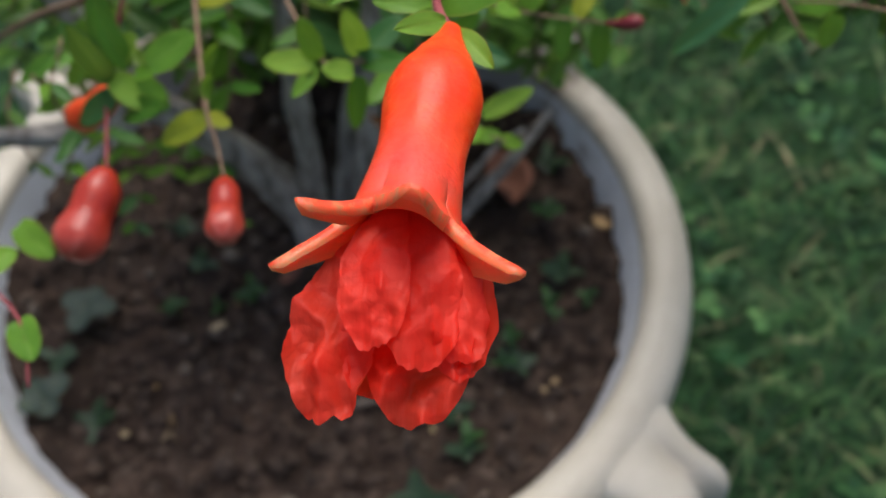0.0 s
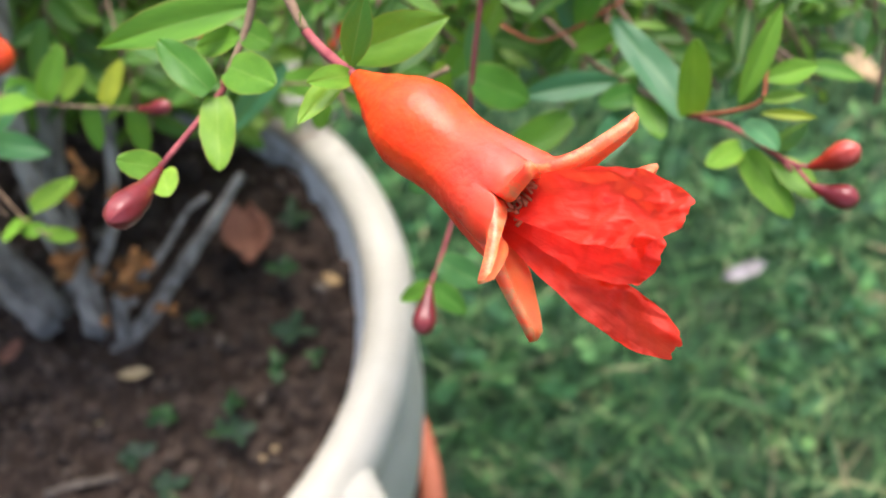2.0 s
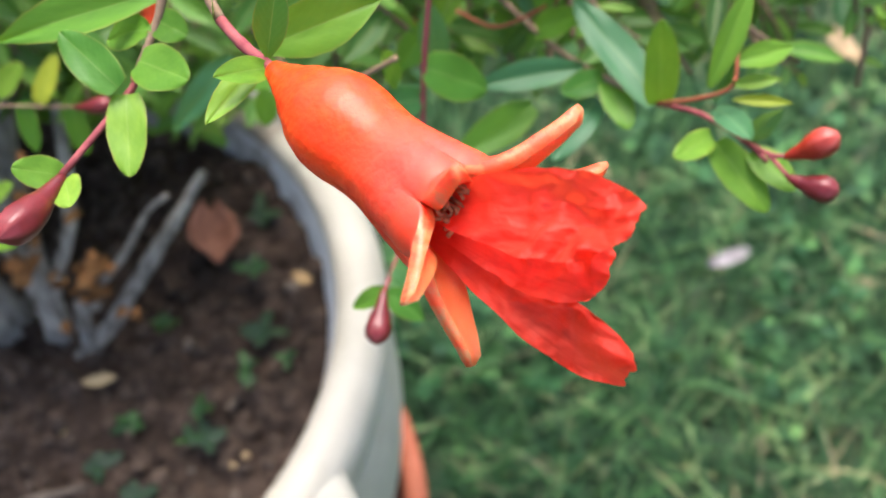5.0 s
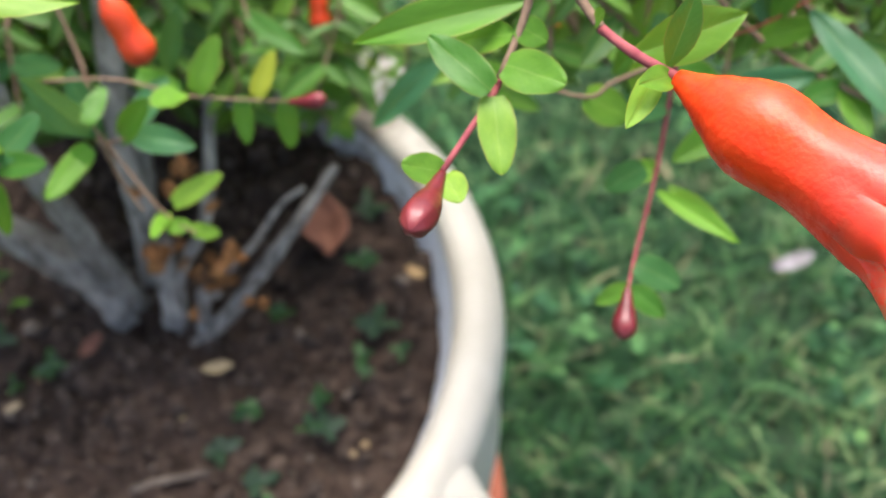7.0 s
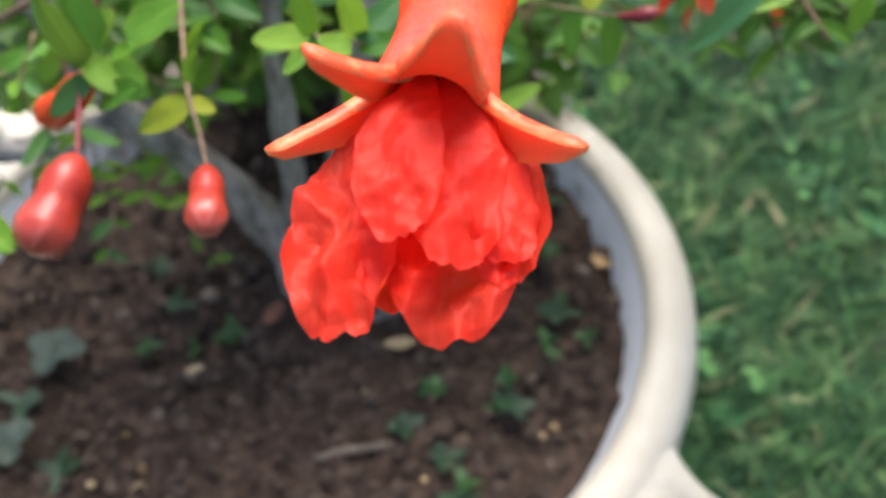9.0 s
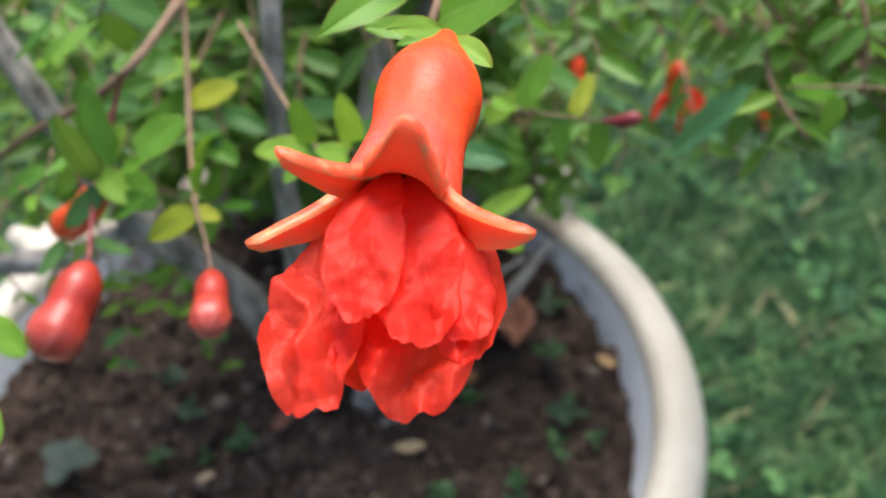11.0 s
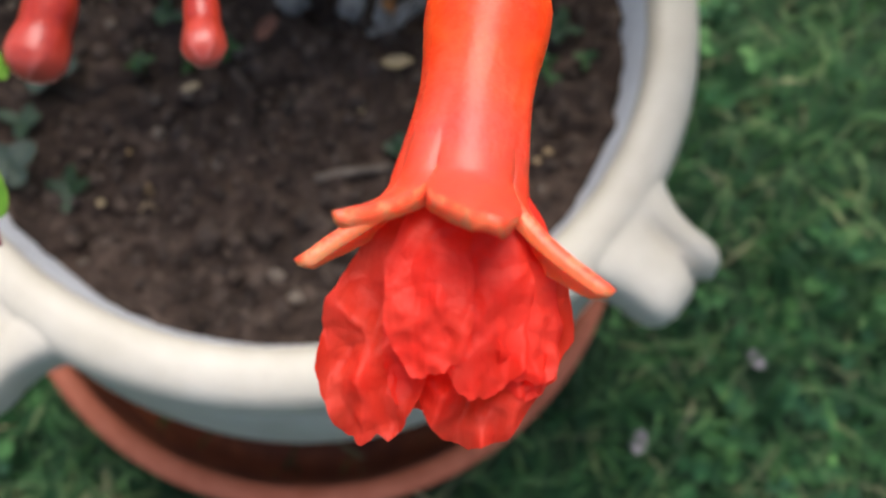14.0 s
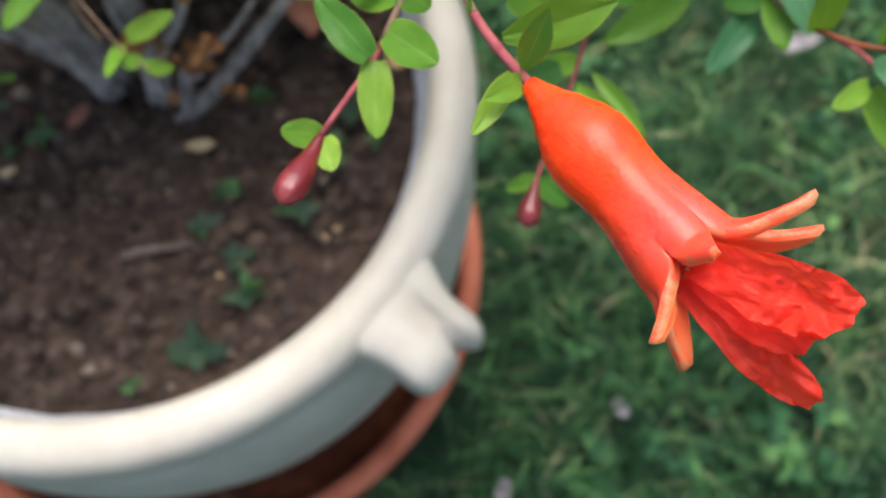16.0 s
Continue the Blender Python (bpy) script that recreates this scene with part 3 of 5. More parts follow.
def crumbs(count, seed, size):
    rnd = random.Random(seed)
    verts, faces = [], []
    for _ in range(count):
        an, rr = rnd.uniform(0, 6.283), 0.157 * math.sqrt(rnd.random())
        x, y = PX + rr * math.cos(an), PY + rr * math.sin(an)
        s = size[0] + (size[1] - size[0]) * rnd.random() ** 3
        q = Euler((rnd.uniform(0, 6), rnd.uniform(0, 6), rnd.uniform(0, 6))).to_matrix()
        sc = Vector((1, rnd.uniform(0.6, 1), rnd.uniform(0.45, 0.9))) * s
        i0 = len(verts)
        c = Vector((x, y, soil_height(x, y) + s * 0.25))
        for v in ICO_V:
            w = Vector((v.x * sc.x, v.y * sc.y, v.z * sc.z)) * (1 + 0.35 * noise.noise(v * 1.7 + c * 200))
            verts.append(c + q @ w)
        faces += [tuple(i0 + k for k in f) for f in ICO_F]
    return mesh_of("soil_crumbs", verts, faces, CRUMB, False)


build_soil()
thing("soil_crumbs", "loose crumbs and clods of dark soil", "soil", me=crumbs(2600, 11, (0.0008, 0.0055)), kind="stuff")


def on_soil(x, y, up=0.0):
    return Vector((x, y, soil_height(x, y) + up))


def flake(name, label, category, x, y, ln, w, turn, material, up=0.004, bend=0.3, seed=0, group=""):
    """A curled dry leaf or chip with some thickness."""
    nu, nv = 6, 9
    top, low = [], []
    for j in range(nv + 1):
        v = j / nv
        ww = max(0.05, math.sin(math.pi * (v * 0.9 + 0.05)) ** 0.7) * w / 2
        for i in range(nu + 1):
            u = i / nu * 2 - 1
            z = bend * w * (u * u * 0.6 + (v - 0.5) ** 2) + 0.12 * w * noise.noise(Vector((u * 2, v * 3, seed)))
            top.append((u * ww * (1 + 0.12 * noise.noise(Vector((v * 6, u, seed * 2)))), (v - 0.5) * ln, z + 0.0006))
            low.append((top[-1][0], top[-1][1], z))
    k = len(top)
    f = [(a, a + 1, a + nu + 2, a + nu + 1) for j in range(nv) for a in range(j * (nu + 1), j * (nu + 1) + nu)]
    faces = f + [tuple(k + i for i in q)[::-1] for q in f]
    ring = [i for i in range(nu + 1)] + [j * (nu + 1) + nu for j in range(1, nv + 1)] + [nv * (nu + 1) + i for i in range(nu - 1, -1, -1)] + [j * (nu + 1) for j in range(nv - 1, 0, -1)]
    for a, b in zip(ring, ring[1:] + ring[:1]):
        faces.append((b, a, k + a, k + b))
    ob = thing(name, label, category, me=mesh_of(name, top + low, faces, material), group=group)
    z = soil_height(x, y) if math.hypot(x - PX, y - PY) < 0.165 else ground_height(x, y)
    ob.matrix_basis = pose(x, y, z + up, 6, 8, turn)
    return ob


flake("dry_leaf", "curled reddish brown dry leaf on the soil", "dry leaf", 0.034, 0.352, 0.036, 0.027, 10, DRY_LEAF, 0.010, 0.6, 1)
flake("dry_leaf", "small curled yellow dry leaf at the pot wall", "dry leaf", 0.083, 0.312, 0.011, 0.007, 60, STRAW, 0.012, 0.5, 2)
flake("wood_chip", "pale flat wood chip lying on the soil", "wood chip", -0.0194, 0.2715, 0.0065, 0.016, 10, STRAW, 0.004, 0.15, 3)
flake("dry_leaf", "small brown dry leaf beside the trunk", "dry leaf", -0.083, 0.287, 0.015, 0.008, -35, DRY_LEAF, 0.004, 0.4, 4)
flake("wood_chip", "small straw-coloured chip on the soil", "wood chip", -0.119, 0.258, 0.009, 0.004, -70, STRAW, 0.003, 0.2, 5)
flake("dry_leaf", "grey fallen leaf lying on the lawn", "dry leaf", 0.421, 0.497, 0.042, 0.014, -75, PALE_LEAF, 0.035, 0.4, 6)
flake("dry_leaf", "tan fallen leaf lying on the lawn", "dry leaf", 0.612, 0.752, 0.05, 0.03, 20, STRAW, 0.035, 0.4, 7)
flake("dry_leaf", "small bleached leaf lying in the grass", "dry leaf", 0.244, 0.178, 0.016, 0.011, 30, PALE_LEAF, 0.030, 0.4, 8)
flake("dry_leaf", "small bleached leaf lying in the grass", "dry leaf", 0.152, 0.118, 0.018, 0.012, -20, PALE_LEAF, 0.030, 0.4, 9)

stick = thing("dead_stick", "short grey dead stick lying on the soil", "stick")
part("stem", tube("stem", [on_soil(-0.058, 0.214, 0.002), on_soil(-0.040, 0.2165, 0.004), on_soil(-0.020, 0.219, 0.003)], 0.0024, 0.0014, DEAD_WOOD, 7, 5, 0.5), stick)

thread = thing("dry_tendril", "thin white curled dry tendril lying on the soil", "tendril")
part("stem", tube("stem", [on_soil(-0.1385, 0.1950, 0.003), on_soil(-0.1345, 0.1985, 0.007), on_soil(-0.1320, 0.1960, 0.004)], 0.0006, 0.0004, STRAW, 6, 5), thread)
part("stem", tube("stem", [on_soil(-0.1372, 0.2045, 0.003), on_soil(-0.1350, 0.2075, 0.007), on_soil(-0.1340, 0.2030, 0.004)], 0.0005, 0.0004, STRAW, 6, 5), thread)

rnd = random.Random(4)
for i in range(16):
    an, rr = rnd.uniform(0, 6.28), 0.15 * math.sqrt(rnd.random())
    s = rnd.uniform(0.0012, 0.0028)
    vs = [Vector((v.x, v.y * 0.8, v.z * 0.6)) * s * (1 + 0.2 * noise.noise(v + Vector((i, 0, 0)))) for v in ICO_V]
    x, y = PX + rr * math.cos(an), PY - 0.02 + rr * math.sin(an) * 0.8
    thing("pebble", "small pale grey pebble on the soil", "pebble", on_soil(x, y, 0.002), mesh_of("pebble", vs, ICO_F, STRAW if i % 3 else DEAD_WOOD), "pebbles on the soil")


def sprout(x, y, size, n, seed, kind="sprout", label="small green weed seedling growing from the soil", tall=0.012):
    r = random.Random(seed)
    ob = thing("weed_seedling", label, "weed", on_soil(x, y))
    top = Vector((r.uniform(-0.003, 0.003), r.uniform(-0.003, 0.003), tall))
    part("stem", tube("stem", [V(0, 0, -0.002), top * 0.5 + V(0.001, 0, 0), top], 0.0007, 0.0005, SPROUT, 6, 3), ob)
    for i in range(n):
        an = 6.283 * i / n + r.uniform(-0.4, 0.4)
        d = Vector((math.cos(an), math.sin(an), r.uniform(-0.1, 0.5)))
        b = top * r.uniform(0.6, 1.0)
        leaf(ob, b, b + d * size * r.uniform(0.4, 0.85), size * r.uniform(0.34, 0.56), kind, (0, 3, 0)[r.randrange(3)], (r.uniform(-0.5, 0.5), r.uniform(-0.5, 0.5), 1))
    return ob


for i, (x, y, s, n) in enumerate(((-0.003, 0.250, 0.013, 5), (0.035, 0.252, 0.012, 4), (0.030, 0.236, 0.010, 4), (-0.146, 0.272, 0.010, 5), (0.074, 0.272, 0.009, 4), (0.010, 0.193, 0.010, 4),
                                  (-0.037, 0.138, 0.010, 4), (0.053, 0.274, 0.010, 4), (0.055, 0.259, 0.008, 3), (-0.121, 0.273, 0.009, 3), (-0.104, 0.279, 0.014, 6), (0.012, 0.300, 0.014, 4), (0.055, 0.33, 0.013, 4))):
    sprout(x, y, s, n, 30 + i)
for i, (x, y, s) in enumerate(((-0.014, 0.165, 0.017), (0.003, 0.212, 0.015), (-0.020, 0.232, 0.016), (0.010, 0.190, 0.014), (-0.012, 0.160, 0.020), (0.036, 0.235, 0.016), (0.064, 0.292, 0.016), (-0.195, 0.236, 0.017), (-0.175, 0.205, 0.018), (-0.135, 0.30, 0.014), (-0.15, 0.325, 0.016), (0.06, 0.365, 0.016))):
    sprout(x, y, s, 4, 60 + i, "weed", "dull blue-green weed growing flat on the soil", 0.006)


def lobed_weed(x, y, size, turn):
    ob = thing("weed_seedling", "grey-green weed with broad lobes beside the pot wall", "weed", on_soil(x, y))
    top = Vector((0.001, 0, 0.012))
    part("stem", tube("stem", [V(0, 0, -0.002), V(0.001, 0, 0.006), top], 0.0008, 0.0006, SPROUT, 6, 3), ob)
    for i in range(4):
        an = radians(turn + 90 * i + 9 * math.sin(i * 5 + turn))
        d = Vector((math.cos(an), math.sin(an), 0.12 * math.sin(i * 3 + turn)))
        leaf(ob, top + d * 0.001, top + d * size * (0.9 + 0.15 * math.sin(i * 7 + turn)), size * 0.86, "silver", 0, (0, 0, 1))


lobed_weed(-0.190, 0.268, 0.0155, 75)
lobed_weed(-0.197, 0.212, 0.0150, 40)

# ---- pomegranate shrub ----
shrub = thing("pomegranate_shrub", "potted pomegranate shrub with orange-red flowers and small glossy leaves", "shrub", (0, 0, 0))


def trunk(points, r0, r1, label="", name="trunk"):
    """A gnarled woody stem with lengthwise ridges, swollen at its foot."""
    line = spline(points, 12)
    n, sides = len(line), 20
    verts, faces = [], []
    up = Vector((0.31, 0.2, 0.93))
    turn = points[0][0] * 900
    for i, c in enumerate(line):
        d = (line[min(i + 1, n - 1)] - line[max(i - 1, 0)]).normalized()
        s = d.cross(Vector((0.9, 0.1, 0.3)) if abs(d.dot(up)) > 0.97 else up).normalized()
        u = s.cross(d)
        f = i / (n - 1)
        r = (r0 + (r1 - r0) * f) * (1 + 0.35 * math.exp(-f / 0.07)) * (1 + 0.16 * noise.noise(c * 45 + Vector((turn, 0, 0))))
        for k in range(sides):
            an = 2 * math.pi * k / sides
            way = Vector((math.cos(an), math.sin(an), 0))
            ridge = 0.10 * math.sin(3 * an + 9 * f + turn) + 0.06 * math.sin(7 * an - 5 * f)
            rr = r * (1 + ridge + 0.28 * noise.noise(c * 70 + way * 1.4) + 0.16 * noise.noise(c * 210 + way * 3.2))
            verts.append(c + (s * math.cos(an) + u * math.sin(an)) * rr)
    for i in range(n - 1):
        for k in range(sides):
            a, b = i * sides + k, i * sides + (k + 1) % sides
            faces.append((a, b, b + sides, a + sides))
    faces.append(tuple(range(sides))[::-1])
    faces.append(tuple(range((n - 1) * sides, n * sides)))
    return part(name, mesh_of(name, verts, faces, BARK), shrub, label)


trunk([(-0.068, 0.316, 0.25), (-0.076, 0.306, 0.315), (-0.098, 0.29, 0.38), (-0.128, 0.275, 0.44), (-0.17, 0.30, 0.52)], 0.0112, 0.0042, "thick leaning grey trunk")
trunk([(-0.066, 0.318, 0.26), (-0.066, 0.304, 0.33), (-0.063, 0.284, 0.42), (-0.06, 0.29, 0.50), (-0.05, 0.35, 0.60)], 0.0066, 0.0026)
trunk([(-0.045, 0.302, 0.255), (-0.037, 0.301, 0.32), (-0.034, 0.303, 0.41), (-0.02, 0.33, 0.5), (0.01, 0.36, 0.6)], 0.0062, 0.0035)
trunk([(-0.038, 0.288, 0.264), (-0.027, 0.289, 0.276), (-0.014, 0.294, 0.289), (0.004, 0.297, 0.314), (0.028, 0.305, 0.346), (0.050, 0.319, 0.371)], 0.0052, 0.0024, "bare grey dead branch curved at its foot", "branch")
trunk([(-0.018, 0.300, 0.300), (-0.0116, 0.300, 0.3148), (0.010, 0.300, 0.344), (0.0250, 0.304, 0.365), (0.0360, 0.303, 0.376)], 0.0020, 0.0010, "thin bare dead branch", "branch")
trunk([(-0.118, 0.282, 0.42), (-0.150, 0.255, 0.425), (-0.19, 0.25, 0.43)], 0.005, 0.003, "", "branch")
trunk([(-0.060, 0.325, 0.255), (-0.04, 0.345, 0.38), (0.01, 0.37, 0.5), (0.06, 0.36, 0.6)], 0.0065, 0.004)


def twig(points, r0, r1, material=TWIG_BROWN, label=""):
    return part("twig", tube("twig", points, r0 * 0.62, r1 * 0.62, material, 8, 5, 0.15, 0.12), shrub, label)


trunk([(-0.048, 0.300, 0.262), (-0.043, 0.300, 0.290), (-0.0251, 0.300, 0.331), (-0.008, 0.302, 0.3675), (0.002, 0.318, 0.42)], 0.0040, 0.0022, "rough grey stem", "branch")
trunk([(-0.038, 0.300, 0.300), (-0.0345, 0.298, 0.320), (-0.0290, 0.298, 0.350)], 0.0028, 0.0016, "broken grey stub", "branch")
trunk([(-0.030, 0.296, 0.262), (-0.0235, 0.297, 0.300), (-0.0225, 0.297, 0.3085)], 0.0038, 0.0030, "broken grey stub", "branch")


# spent brown blossom and dry leaves caught between the stems
rnd = random.Random(15)
for i in range(26):
    c = Vector((rnd.gauss(-0.012, 0.011), rnd.uniform(0.276, 0.300), rnd.uniform(0.305, 0.410)))
    nu = nv = 7
    sz = rnd.uniform(0.0045, 0.0080) if i < 8 else rnd.uniform(0.0025, 0.0050)
    q = Euler((rnd.uniform(0, 6), rnd.uniform(0, 6), rnd.uniform(0, 6))).to_matrix()
    vs = []
    for j in range(nv + 1):
        for k in range(nu + 1):
            u, v = k / nu * 2 - 1, j / nv * 2 - 1
            w = math.sqrt(max(0.04, 1 - v * v * 0.95)) * 0.7
            p = Vector((u * w, v, 0.55 * u * u + 0.5 * noise.noise(Vector((u * 1.6, v * 1.6, i * 3.3))))) * sz
            vs.append(c + q @ p)
    fs = [(a, a + 1, a + nu + 2, a + nu + 1) for j in range(nv) for a in range(j * (nu + 1), j * (nu + 1) + nu)]
    part("dead_blossom", mesh_of("dead_blossom", vs, fs, DEAD_BLOOM), shrub, "crumpled brown dead blossom" if i == 0 else "")


# ---- flowers ----
def ring_frame(base, mouth):
    a = (mouth - base).normalized()
    s = Vector((0, 0, 1)).cross(a).normalized()
    return a, s, a.cross(s)


DROOP_LINE = ((0, 0.19), (0.05, 0.25), (0.12, 0.37), (0.22, 0.58), (0.33, 0.80), (0.40, 0.875), (0.48, 0.872), (0.55, 0.825), (0.62, 0.775), (0.70, 0.752), (0.79, 0.765), (0.90, 0.80), (1.0, 0.835))
CALYX_LINE = ((0, 0.17), (0.05, 0.24), (0.12, 0.37), (0.22, 0.58), (0.33, 0.79), (0.41, 0.872), (0.49, 0.862), (0.57, 0.810), (0.64, 0.782), (0.71, 0.792), (0.79, 0.832), (0.90, 0.885), (1.0, 0.925))


def lobe_at(an, notches):
    """The lobe that an angle lies in, and how far across it: -1 to 1."""
    for k in range(len(notches)):
        n0, n1 = notches[k], notches[(k + 1) % len(notches)]
        span = (n1 - n0) % 360
        q = (math.degrees(an) - n0) % 360
        if q <= span:
            return k, 2 * q / span - 1
    return 0, 0.0


def calyx_radius(f, an, r, notches):
    """A tube with soft keels under its lobes and creases that run to the notches."""
    k, u = lobe_at(an, notches)
    amp = 0.085 * max(0.0, (f - 0.56) / 0.44) ** 1.4
    wob = 0.022 * noise.noise(Vector((math.cos(an) * 1.6, math.sin(an) * 1.6, f * 4 + r * 999)))
    return r * interp(f, DROOP_LINE if notches[0] > 30 else CALYX_LINE) * (1 + amp * (0.85 - 1.25 * abs(u) ** 2.2) + wob)


def calyx_mesh(base, mouth, r, notches):
    a, s, u = ring_frame(base, mouth)
    sides, rows = 72, 30
    ln = (mouth - base).length
    verts, faces, bl = [], [], []
    line = [(i / rows, 1.0) for i in range(rows + 1)] + [(1.0, 0.95), (0.985, 0.90), (0.96, 0.84), (0.9, 0.79), (0.75, 0.76), (0.6, 0.66), (0.52, 0.2)]
    for f, thin in line:
        for k in range(sides):
            an = 2 * math.pi * k / sides
            rr = calyx_radius(f, an, r, notches) * thin
            verts.append(base + a * ln * f + (s * math.cos(an) + u * math.sin(an)) * rr)
            bl.append(max(0.0, 1 - abs(f - 0.9) / 0.3) * (0.3 + 0.7 * max(0.0, math.sin(an))) if thin == 1.0 else 0.0)
    for i in range(len(line) - 1):
        for k in range(sides):
            p, q = i * sides + k, i * sides + (k + 1) % sides
            faces.append((p, q, q + sides, p + sides))
    faces.append(tuple(range(sides))[::-1])
    faces.append(tuple(range((len(line) - 1) * sides, len(line) * sides)))
    return mesh_of("flower", verts, faces, CALYX, True, {"blush": bl})


def sepal_mesh(base, mouth, r, notches, k, tip, lead, seed, twist=0.0, slim=1.0, thick=0.0023):
    """A thick triangular lobe that goes on from the calyx wall between two notches and bends out to its tip."""
    a, s, u = ring_frame(base, mouth)
    n0 = radians(notches[k])
    span = radians((notches[(k + 1) % len(notches)] - notches[k]) % 360)
    rows = 18
    across = (-1, -0.95, -0.8, -0.55, -0.28, 0, 0.28, 0.55, 0.8, 0.95, 1)
    cols = len(across) - 1
    mid = n0 + span / 2
    ln = (mouth - base).length
    out = s * math.cos(mid) + u * math.sin(mid)
    tan = u * math.cos(mid) - s * math.sin(mid)
    root = mouth + out * calyx_radius(1.0, mid, r, notches)
    tip = tip - a * 0.0009
    ctrl = root + a * lead + out * lead * 0.05
    chord = 2 * r * 1.02 * math.sin(span / 2)
    verts, faces, edge, inner, bl, flush = [], [], [], [], [], []
    for i in range(-3, rows + 1):
        f = max(0, i) / rows
        c = root * (1 - f) ** 2 + ctrl * 2 * f * (1 - f) + tip * f * f
        d = ((ctrl - root) * (1 - f) + (tip - ctrl) * f).normalized()
        n = tan.cross(d).normalized()
        th_ = radians(twist) * min(1.0, f / 0.6)
        n, side = n * math.cos(th_) + tan * math.sin(th_), tan * math.cos(th_) - n * math.sin(th_)
        w = chord * (1 - 0.83 * f) * (1 + (slim - 1) * min(1.0, f / 0.3))
        th = thick * (1 - 0.25 * f)
        if i == rows:
            w, th = w * 0.5, th * 0.5
        k1 = min(1.0, f / 0.45)
        k1 = k1 * k1 * (3 - 2 * k1)
        ring = []
        for q in across:
            an = mid + q * span / 2 * 0.985
            ray_ = s * math.cos(an) + u * math.sin(an)
            g = min(1.0, 1 + 0.06 * i)
            rim_p = mouth - a * ln * (1 - g) + a * lead * 1.4 * f + ray_ * (calyx_radius(g, an, r, notches) + (0.00010 + 0.00007 * min(0, i)))
            flat = c + side * (q * w / 2) - n * (0.20 * w * q * q * (1 - 0.6 * f))
            p = rim_p.lerp(flat, k1)
            p += n * 0.00018 * f * noise.noise(p * 420 + Vector((seed, 0, 0)))
            inward = ray_.lerp(n, k1).normalized()
            ring.append((p, p - inward * th + side * (-q * 0.06 * w / 2), q))
        loop = [(p, q, 0.0) for p, _, q in ring] + [(p2, q, 1.0) for _, p2, q in ring[::-1]]
        for p, q, lining in loop:
            verts.append(p)
            edge.append(1.0 if i > 0 and (abs(q) > 0.99 or i == rows) else 0.0)
            inner.append(lining)
            bl.append(f)
            flush.append(max(0.0, 1 - abs(min(1.0, 1 + 0.06 * i) - 0.9) / 0.3) * (0.3 + 0.7 * max(0.0, math.sin(mid + q * span / 2))))
    m = 2 * (cols + 1)
    for i in range(rows + 3):
        for j in range(m):
            p, q = i * m + j, i * m + (j + 1) % m
            faces.append((p, q, q + m, p + m))
    faces.append(tuple(range((rows + 3) * m, (rows + 4) * m)))
    me = mesh_of("sepal", verts, faces, SEPAL, True, {"rim": edge, "inner": inner, "blush": bl, "flush": flush})
    return me


def tri(x):
    """A wave of straight flanks between -1 and 1."""
    return 4 * abs(x - math.floor(x + 0.5)) - 1


def crumple(x, y, seed):
    """The height of a crumpled sheet at x, y in millimetres: flat facets that meet in creases which come and go."""
    rnd = random.Random(int(seed * 1000))
    p = Vector((x, y, seed * 3.7))
    w = noise.noise_vector(p * 0.16) * 2.2 + noise.noise_vector(p * 0.5) * 0.45
    h = 0.0
    for i in range(6):
        an = rnd.uniform(-0.55, 0.55) + (0.0 if i < 3 else rnd.choice((0.8, -0.8, 1.4)))
        lam = rnd.uniform(4.0, 9.0) if i < 4 else rnd.uniform(2.0, 3.2)
        u = ((x + w.x) * math.cos(an) + (y + w.y) * math.sin(an)) / lam + rnd.random()
        here = min(1.0, max(0.0, 0.5 + 1.3 * noise.noise(p * 0.22 + Vector((i * 7.1, 0, 0)))))
        h += tri(u) * lam * here * (1.0 if i < 4 else 0.6)
    return h / 14.0


def petal_mesh(root, mid, tip, across, width, cup, crease, seed, ragged=0.03, claw=0.36):
    """A crumpled, thin crepe petal from a narrow claw to a broad, uneven end."""
    nu, nv = 56, 66
    across = across.normalized()
    ln = (mid - root).length + (tip - mid).length
    verts, faces, lane, way = [], [], [], []
    for j in range(nv + 1):
        f = j / nv
        for i in range(nu + 1):
            u = i / nu * 2 - 1
            end = 1 - 0.23 * abs(u) ** 3.0 + ragged * (1.3 * noise.noise(Vector((u * 2.6, seed * 5.3, 0))) + 0.8 * tri(u * 2.3 + seed) * noise.noise(Vector((u * 3.0, seed * 2.3, 4))) + 0.10 * noise.noise(Vector((u * 14, seed * 1.3, 8))))
            f2 = f * end
            c = root * (1 - f2) ** 2 + mid * 2 * f2 * (1 - f2) + tip * f2 * f2
            d = ((mid - root) * (1 - f2) + (tip - mid) * f2).normalized()
            n = across.cross(d).normalized()
            w = width * (claw + (1 - claw) * min(1, f2 / 0.55) ** 0.85)
            x, y = u * w * 500, f2 * ln * 1000
            q = Vector((x, y, seed * 7.0)) * 0.36
            q += noise.noise_vector(q * 0.45) * 0.7
            dist = noise.voronoi(q)[0]
            cell = min(1.0, (dist[1] - dist[0]) * 1.5)
            grow = 0.15 + 0.95 * f ** 1.3
            off = -cup * u * u * width + crease * grow * (0.80 * crumple(x, y, seed) + 0.16 * (cell - 0.5) + 0.8 * noise.noise(q * 0.4))
            curl = 0.16 * width * max(0.0, max(f, abs(u) * f ** 0.5) - 0.78) / 0.22 * noise.noise(Vector((u * 2.8, seed * 9.1, f * 3.0)))
            lane.append(u)
            way.append(f)
            verts.append(c + across * (u * w / 2 * (1 + 0.09 * noise.noise(Vector((f * 5.5, seed * 3.1, u))))) + n * (off + curl))
    for j in range(nv):
        for i in range(nu):
            a = j * (nu + 1) + i
            faces.append((a, a + 1, a + nu + 2, a + nu + 1))
    return mesh_of("petal", verts, faces, PETAL, True, {"across": lane, "along": way})


